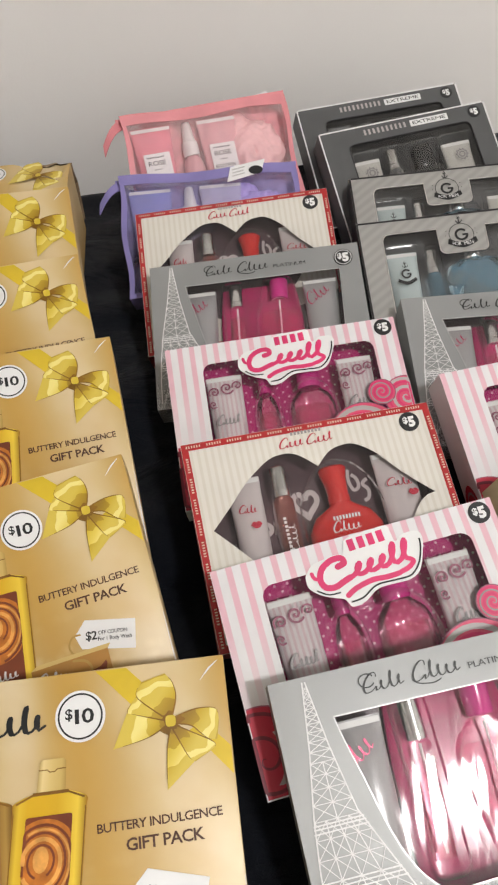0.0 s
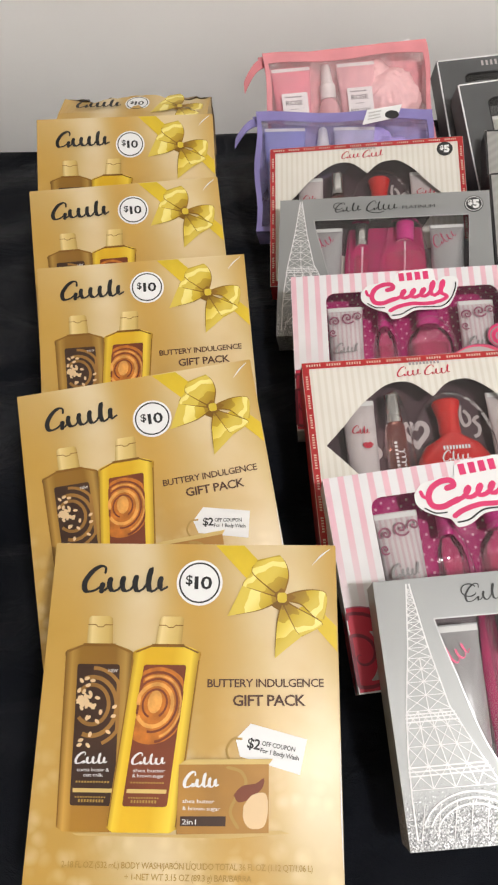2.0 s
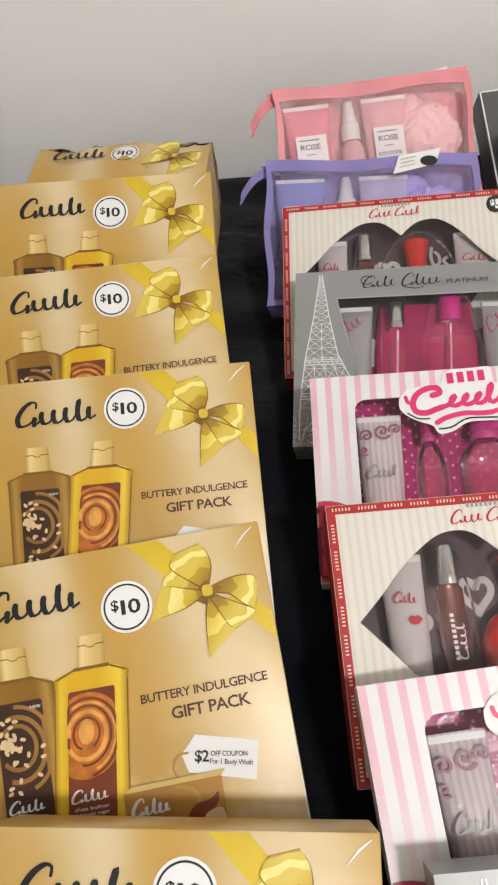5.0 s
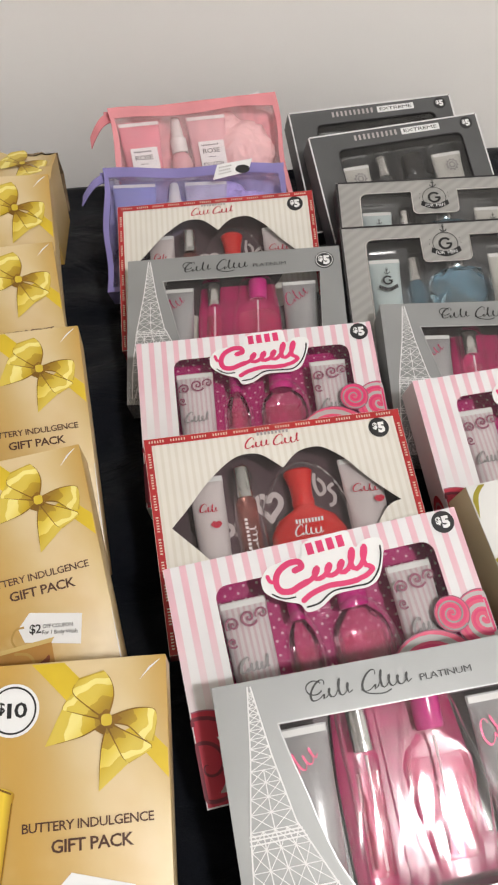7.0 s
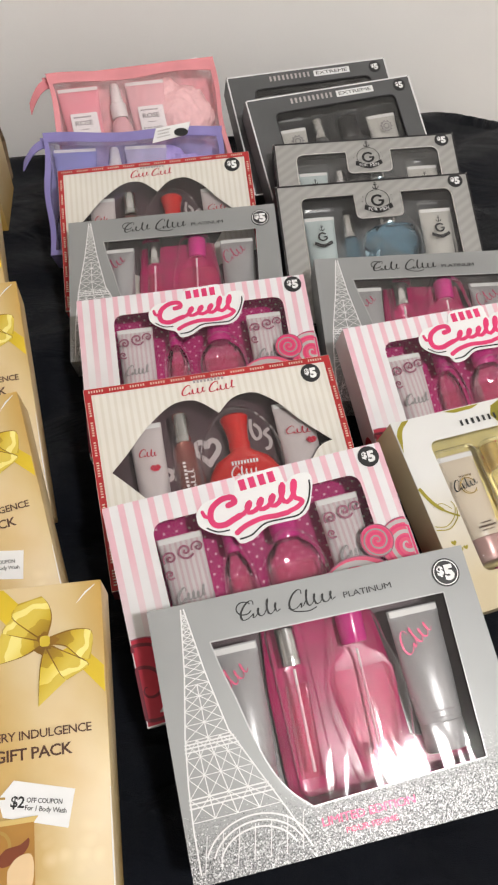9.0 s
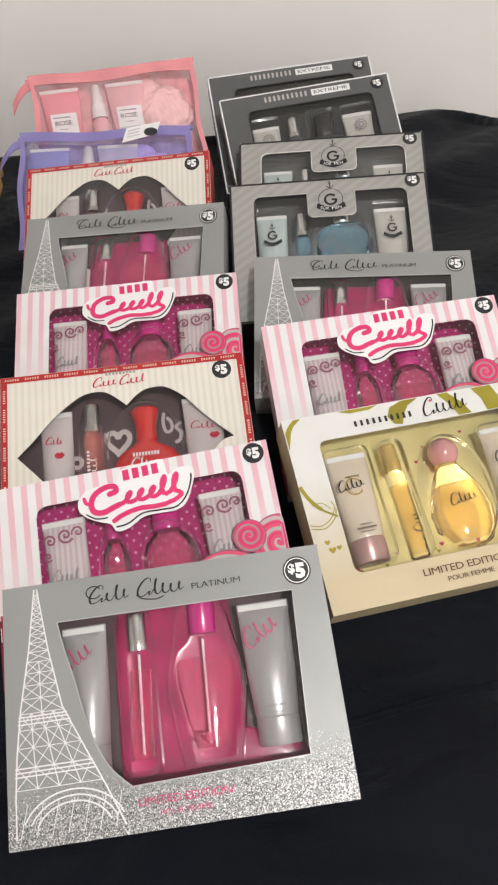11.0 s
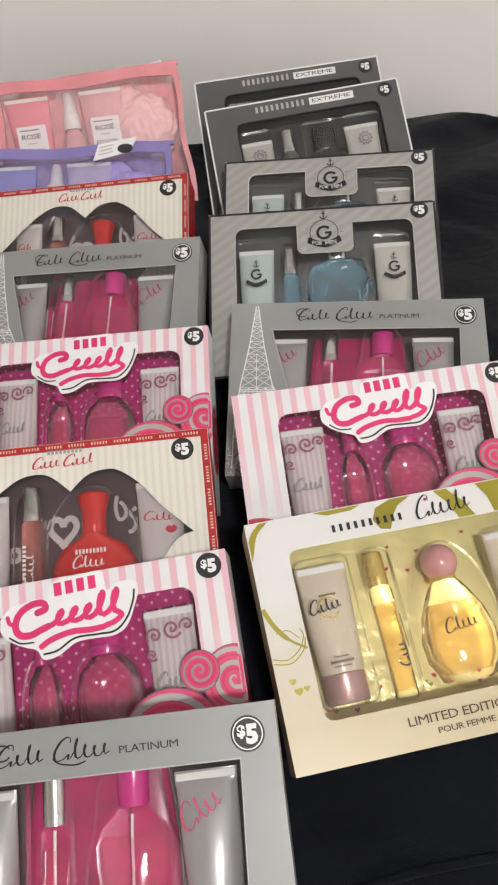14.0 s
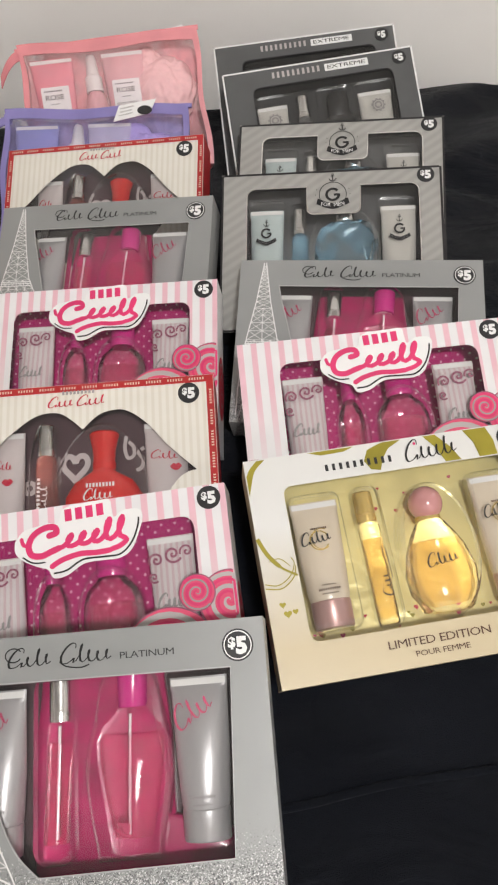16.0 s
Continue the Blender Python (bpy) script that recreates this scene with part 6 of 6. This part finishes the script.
    part("name_flourish", ribbons([flourish(0.1183, 0.0640, 0.1418, 0.0735, 5, 0.0011, 66, 1.0, 0.2, 0.1)], -0.0030), INK, bt)
    rnd = random.Random(21)
    for n_ in range(34):      # small hearts scattered over the insert's foot and head
        hx, hy = rnd.uniform(0.030, 0.196), rnd.choice((rnd.uniform(0.029, 0.042), rnd.uniform(0.029, 0.042), rnd.uniform(0.112, 0.134)))
        part("heart_print", flat(heart(hx, hy, rnd.uniform(0.0012, 0.0022)), z=-0.0280), rnd.choice((ROSE_INK, OLIVE, RED_INK)), box)
    for pts in (rounded(0.0275, 0.0330, 0.0660, 0.1310, 0.006), rounded(0.0745, 0.0295, 0.0950, 0.1310, 0.007), circle(0.1303, 0.078, 0.0295, 40, ry=0.049), rounded(0.163, 0.033, 0.1985, 0.129, 0.006)):
        blister(box, pts)
    sw = part("swirl_print", flat(curve([(0.0008, 0.1480), (0.004, 0.1535), (0.010, 0.1590)], 5) + curve([(0.0160, 0.1590), (0.0075, 0.1515), (0.0030, 0.1400), (0.0008, 0.1330)], 5), z=0.0004), OLIVE, box, "olive gold corner swirl")
    for leaf in ([(0.119, 0.1592), (0.104, 0.1592), (0.0925, 0.1550), (0.0885, 0.1470), (0.0925, 0.1400), (0.0995, 0.1385), (0.1030, 0.1470), (0.1085, 0.1540)], [(0.136, 0.1592), (0.1455, 0.1592), (0.1545, 0.1490), (0.1610, 0.1375), (0.149, 0.1375), (0.1440, 0.1490)], [(0.167, 0.1592), (0.185, 0.1592), (0.1885, 0.1490), (0.189, 0.1375), (0.175, 0.1375), (0.1730, 0.1490)], [(0.048, 0.1592), (0.058, 0.1560), (0.075, 0.1565), (0.083, 0.1592)]):
        part("leaf_print", flat(leaf, z=0.0004), OLIVE, box)
    part("swirl_print", ribbons([(curve([(0.0008, 0.102), (0.006, 0.0900), (0.014, 0.0800), (0.0245, 0.0730)], 6), [0.0030] * 12 + [0.0016] * 7), (curve([(0.0008, 0.0700), (0.010, 0.0680), (0.019, 0.0730), (0.0235, 0.0810), (0.022, 0.0860)], 6), 0.0007), (curve([(0.0008, 0.0670), (0.012, 0.0655), (0.0215, 0.0720), (0.0245, 0.0800)], 6), 0.0008), (curve([(0.006, 0.0850), (0.014, 0.0860), (0.0205, 0.0800)], 6), 0.0006)], 0.0005), OLIVE, sw)
    for hx, hy, hs in ((0.0105, 0.0545, 0.0024), (0.0130, 0.0480, 0.0030), (0.0185, 0.0490, 0.0022)):
        part("heart_print", flat(heart(hx, hy, hs), z=0.0004), OLIVE, sw)
    bar_row(box, 0.0590, 0.1435, 0.053, 0.0050, 10, CHARCOAL, 0.42)
    part("name_flourish", ribbons([flourish(0.1200, 0.1415, 0.1600, 0.1570, 6, 0.0013, 71, 1.0, 0.3, 0.05)], 0.0006), INK, box, "black flowing script flourish")
    price_sticker(box, 0.2000, 0.1490, 0.0085, "$5", CHARCOAL, STICKER)
    part("dot_print", flat(circle(0.1285, 0.1545, 0.0011, 12), z=0.0007), PINK_INK, box)
    part("lettering", merged(letters("LIMITED EDITION", 0.0765, 0.0140, 0.072, 0.0056), letters("POUR FEMME", 0.0940, 0.0068, 0.038, 0.0038)), BROWN_INK, box)
    return box


# ---------------------------------------------------------------- vinyl pouches with bath sets
def puff(cx, cy, cz, r, seed):
    """A soft crumpled ball of mesh with rolling gathers."""
    bm = bmesh.new()
    bmesh.ops.create_icosphere(bm, subdivisions=5, radius=1.0)
    for v in bm.verts:
        n = v.co.normalized()
        p = n * 1.5 + Vector((seed, 0.3 * seed, 0))
        gather = abs(noise.noise(Vector((p.x * 1.3 + 0.6 * noise.noise(p), p.y * 1.3, p.z * 1.3))))
        roll = math.sin(9 * n.x + 6 * noise.noise(p * 0.9) * 2.2 + 4 * n.y)
        k = 1.0 - 0.20 * gather + 0.035 * roll + 0.03 * noise.noise(p * 6)
        v.co = Vector((cx + n.x * r * k, cy + n.y * r * k, cz + n.z * r * 0.5 * k))
    for f in bm.faces:
        f.smooth = True
    return bm


def pouch(trim, vinyl, back, tube_m, bottle_m, puff_m, word, colour_name, key):
    w, h, t = DIMS["ba"]
    box = thing("vinyl_pouch", f"clear {colour_name} vinyl zip pouch holding a bath set", "pouch", "vinyl pouches")
    b = 0.0062

    def edge(x, y):
        return (x + 0.002 * math.sin(y * 60), y + 0.0022 * math.sin(x * 42 + 1.0))
    outer = [edge(w * i / 14, h) for i in range(14, -1, -1)] + [edge(0, h * i / 10) for i in range(9, -1, -1)] + [edge(w * i / 14, 0) for i in range(1, 15)] + [edge(w, h * i / 10) for i in range(1, 10)]
    inner = [(b + (x / w) * (w - 2 * b), b + (y / h) * (h - 2 * b - 0.006)) for x, y in outer]
    part("front_trim", panel(outer, inner, -0.0016, 0.0), trim, box)
    bm = bmesh.new()
    n, m = 22, 16
    g = [[bm.verts.new((b * 0.6 + (w - 1.2 * b) * i / n, b * 0.6 + (h - 1.4 * b) * j / m, -0.0012 + 0.0035 * math.sin(math.pi * i / n) * math.sin(math.pi * j / m) * (1 + 0.8 * noise.noise(Vector((i * 0.35, j * 0.4, key)))))) for j in range(m + 1)] for i in range(n + 1)]
    for i in range(n):
        for j in range(m):
            bm.faces.new((g[i][j], g[i + 1][j], g[i + 1][j + 1], g[i][j + 1]))
    sheet = smooth(part("front_sheet", bm, vinyl, box), 60)
    sheet.visible_shadow = False
    bm = bmesh.new()
    rim = outer
    lo = [bm.verts.new((x, y, -0.0014)) for x, y in rim]
    hi = [bm.verts.new((x * 0.97 + 0.004, y * 0.965 + 0.002, -t * (0.55 + 0.45 * (1 - y / h)))) for x, y in rim]
    for i in range(len(rim)):
        bm.faces.new((lo[i], lo[(i + 1) % len(rim)], hi[(i + 1) % len(rim)], hi[i]))
    bm.faces.new(hi)
    smooth(part("gusset", bm, back, box, f"{colour_name} vinyl back and sides"), 40)
    # zip along the top, with its loose end
    part("zip_tape", slab([(-0.004, h - 0.004), (w * 0.5, h - 0.001), (w + 0.003, h + 0.001), (w + 0.003, h + 0.006), (w * 0.5, h + 0.004), (-0.004, h + 0.001)], -0.012, -0.009), trim, box)
    bm = bmesh.new()
    p_ = None
    for i in range(9):
        s = i / 8
        c = Vector((0.002 - 0.030 * s, h - 0.006 - 0.020 * s * s * 1.3, -0.012 + 0.004 * math.sin(s * 3)))
        q_ = (bm.verts.new(c + Vector((0.003, 0.006, 0))), bm.verts.new(c + Vector((0.004 - 0.002 * s, -0.005 - 0.003 * s, 0.002))))
        if p_:
            bm.faces.new((p_[0], p_[1], q_[1], q_[0]))
        p_ = q_
    tl = part("zip_tail", bm, trim, box)
    so = tl.modifiers.new("thick", "SOLIDIFY")
    so.thickness = 0.0015
    # contents
    for x0, x1, m_, wd in ((0.010, 0.061, tube_m, "BODY WASH"), (0.0945, 0.145, bottle_m, "BODY LOTION")):
        tb = tube(box, x0, x1, h - 0.014, 0.006, m_, WHITE_GLOSS, 0.014, zc=-0.018, taper=0.70)
        lb = part("label", flat(rounded(x0 + 0.0095, 0.066, x1 - 0.0085, 0.108, 0.001, 2), z=-0.0047), STICKER, tb)
        part("lettering", merged(letters(word, x0 + 0.0138, 0.0935, 0.0215, 0.0058, -0.0043, bold=0.006), letters(wd, x0 + 0.0122, 0.0785, 0.0250, 0.0040, -0.0043), blocks(x0 + 0.0130, 0.1025, 0.022, 0.0016, 11, -0.0043), blocks(x0 + 0.0195, 0.0880, 0.010, 0.0010, 6, -0.0043), blocks(x0 + 0.0150, 0.0725, 0.019, 0.0012, 9, -0.0043)), CHARCOAL, tb)
    cx = 0.0820
    sp = smooth(part("spray_bottle", loft([(0.006, cx, 0.0130, 0.012, -0.018), (0.008, cx, 0.0138, 0.0128, -0.018), (0.080, cx, 0.0138, 0.0128, -0.018), (0.092, cx, 0.0125, 0.0118, -0.018), (0.101, cx, 0.0075, 0.0075, -0.018)], 26), bottle_m, box), 40)
    part("label", flat(rounded(cx - 0.0125, 0.012, cx + 0.0125, 0.066, 0.001, 2), z=-0.0046), STICKER, sp)
    smooth(part("spray_cap", loft([(0.100, cx, 0.0102, 0.0100, -0.017), (0.117, cx, 0.0100, 0.0098, -0.017), (0.1185, cx, 0.0080, 0.0080, -0.017), (0.1220, cx, 0.0074, 0.0074, -0.017), (0.1400, cx, 0.0054, 0.0054, -0.017), (0.1420, cx, 0.0044, 0.0044, -0.017)], 22), WHITE_GLOSS, sp), 40)
    part("bath_puff", puff(0.167, 0.094, -0.020, 0.039, 3 + key), puff_m, box, "crumpled mesh bath puff")
    part("bath_puff", puff(0.148, 0.126, -0.022, 0.020, 13 + key), puff_m, box)
    if key == 0:
        part("hang_tag", slab([(0.150, h - 0.004), (0.197, h - 0.002), (0.197, h + 0.012), (0.150, h + 0.004)], -0.020, -0.0192), WHITE, box, "off-white card tag behind the zip")
    if key == 1:
        pt = part("price_ticket", slab([(0.128, 0.134), (0.170, 0.143), (0.176, 0.160), (0.134, 0.153)], 0.0028, 0.0034), STICKER, box, "white paper ticket with a dark price oval")
        part("price_oval", flat(circle(0.1635, 0.1465, 0.0085, 24, ry=0.0055), z=0.0038), CHARCOAL, pt)
        part("fine_print", merged(blocks(0.136, 0.148, 0.016, 0.0016, 7, 0.0038, 0.2), blocks(0.136, 0.144, 0.014, 0.0016, 6, 0.0038, 0.2), blocks(0.135, 0.140, 0.016, 0.0014, 8, 0.0038, 0.2)), PRINT_GREY, pt)
    return box


# ---------------------------------------------------------------- setting the display out
def clear_shadows(box):
    for o in box.children_recursive:
        if o.type == "MESH" and o.data.materials and o.data.materials[0] in (PINK_GLASS, PINK_DEEP, AMBER_GLASS, AMBER_LIQUID, PINK_LIQUID, SALMON_GLASS, BLUE_GLASS):
            o.visible_shadow = False
    return box



cartons = place_all(gold_carton(), ["ca1", "ca2", "ca3", "ca4", "ca5"])
for box_, shift in ((cartons[1], (0.006, -0.0105, 0)), (cartons[3], (0.003, -0.0031, 0)), (cartons[4], (0.001, -0.0063, 0))):      # stickers put on by hand, some lower
    for child in box_.children:
        if child.name.startswith("price_sticker"):
            child.location = shift
gold_carton(True).matrix_basis = at("ca6")
place_all(clear_shadows(silver_set()), ["pa1", "pa2", "pa3"])
place_all(clear_shadows(candy_set()), ["pc1", "pc2", "pc3"])
place_all(clear_shadows(lip_set()), ["ki1", "ki2"])
place_all(slate_set(), ["in2", "in1", "in3"])
place_all(clear_shadows(badge_set()), ["g2", "g1"])
clear_shadows(gold_set()).matrix_basis = at("sw")
pouch(PINK_TRIM, PINK_VINYL, PINK_BACK, PINK_TUBE, BLUSH, PUFF_PINK, "ROSE", "coral pink", 0).matrix_basis = at("ba1")
pouch(LILAC_TRIM, LILAC_VINYL, LILAC_BACK, LILAC_TUBE, LILAC_BLUSH, PUFF_LILAC, "LAVENDER", "lilac", 1).matrix_basis = at("ba2")
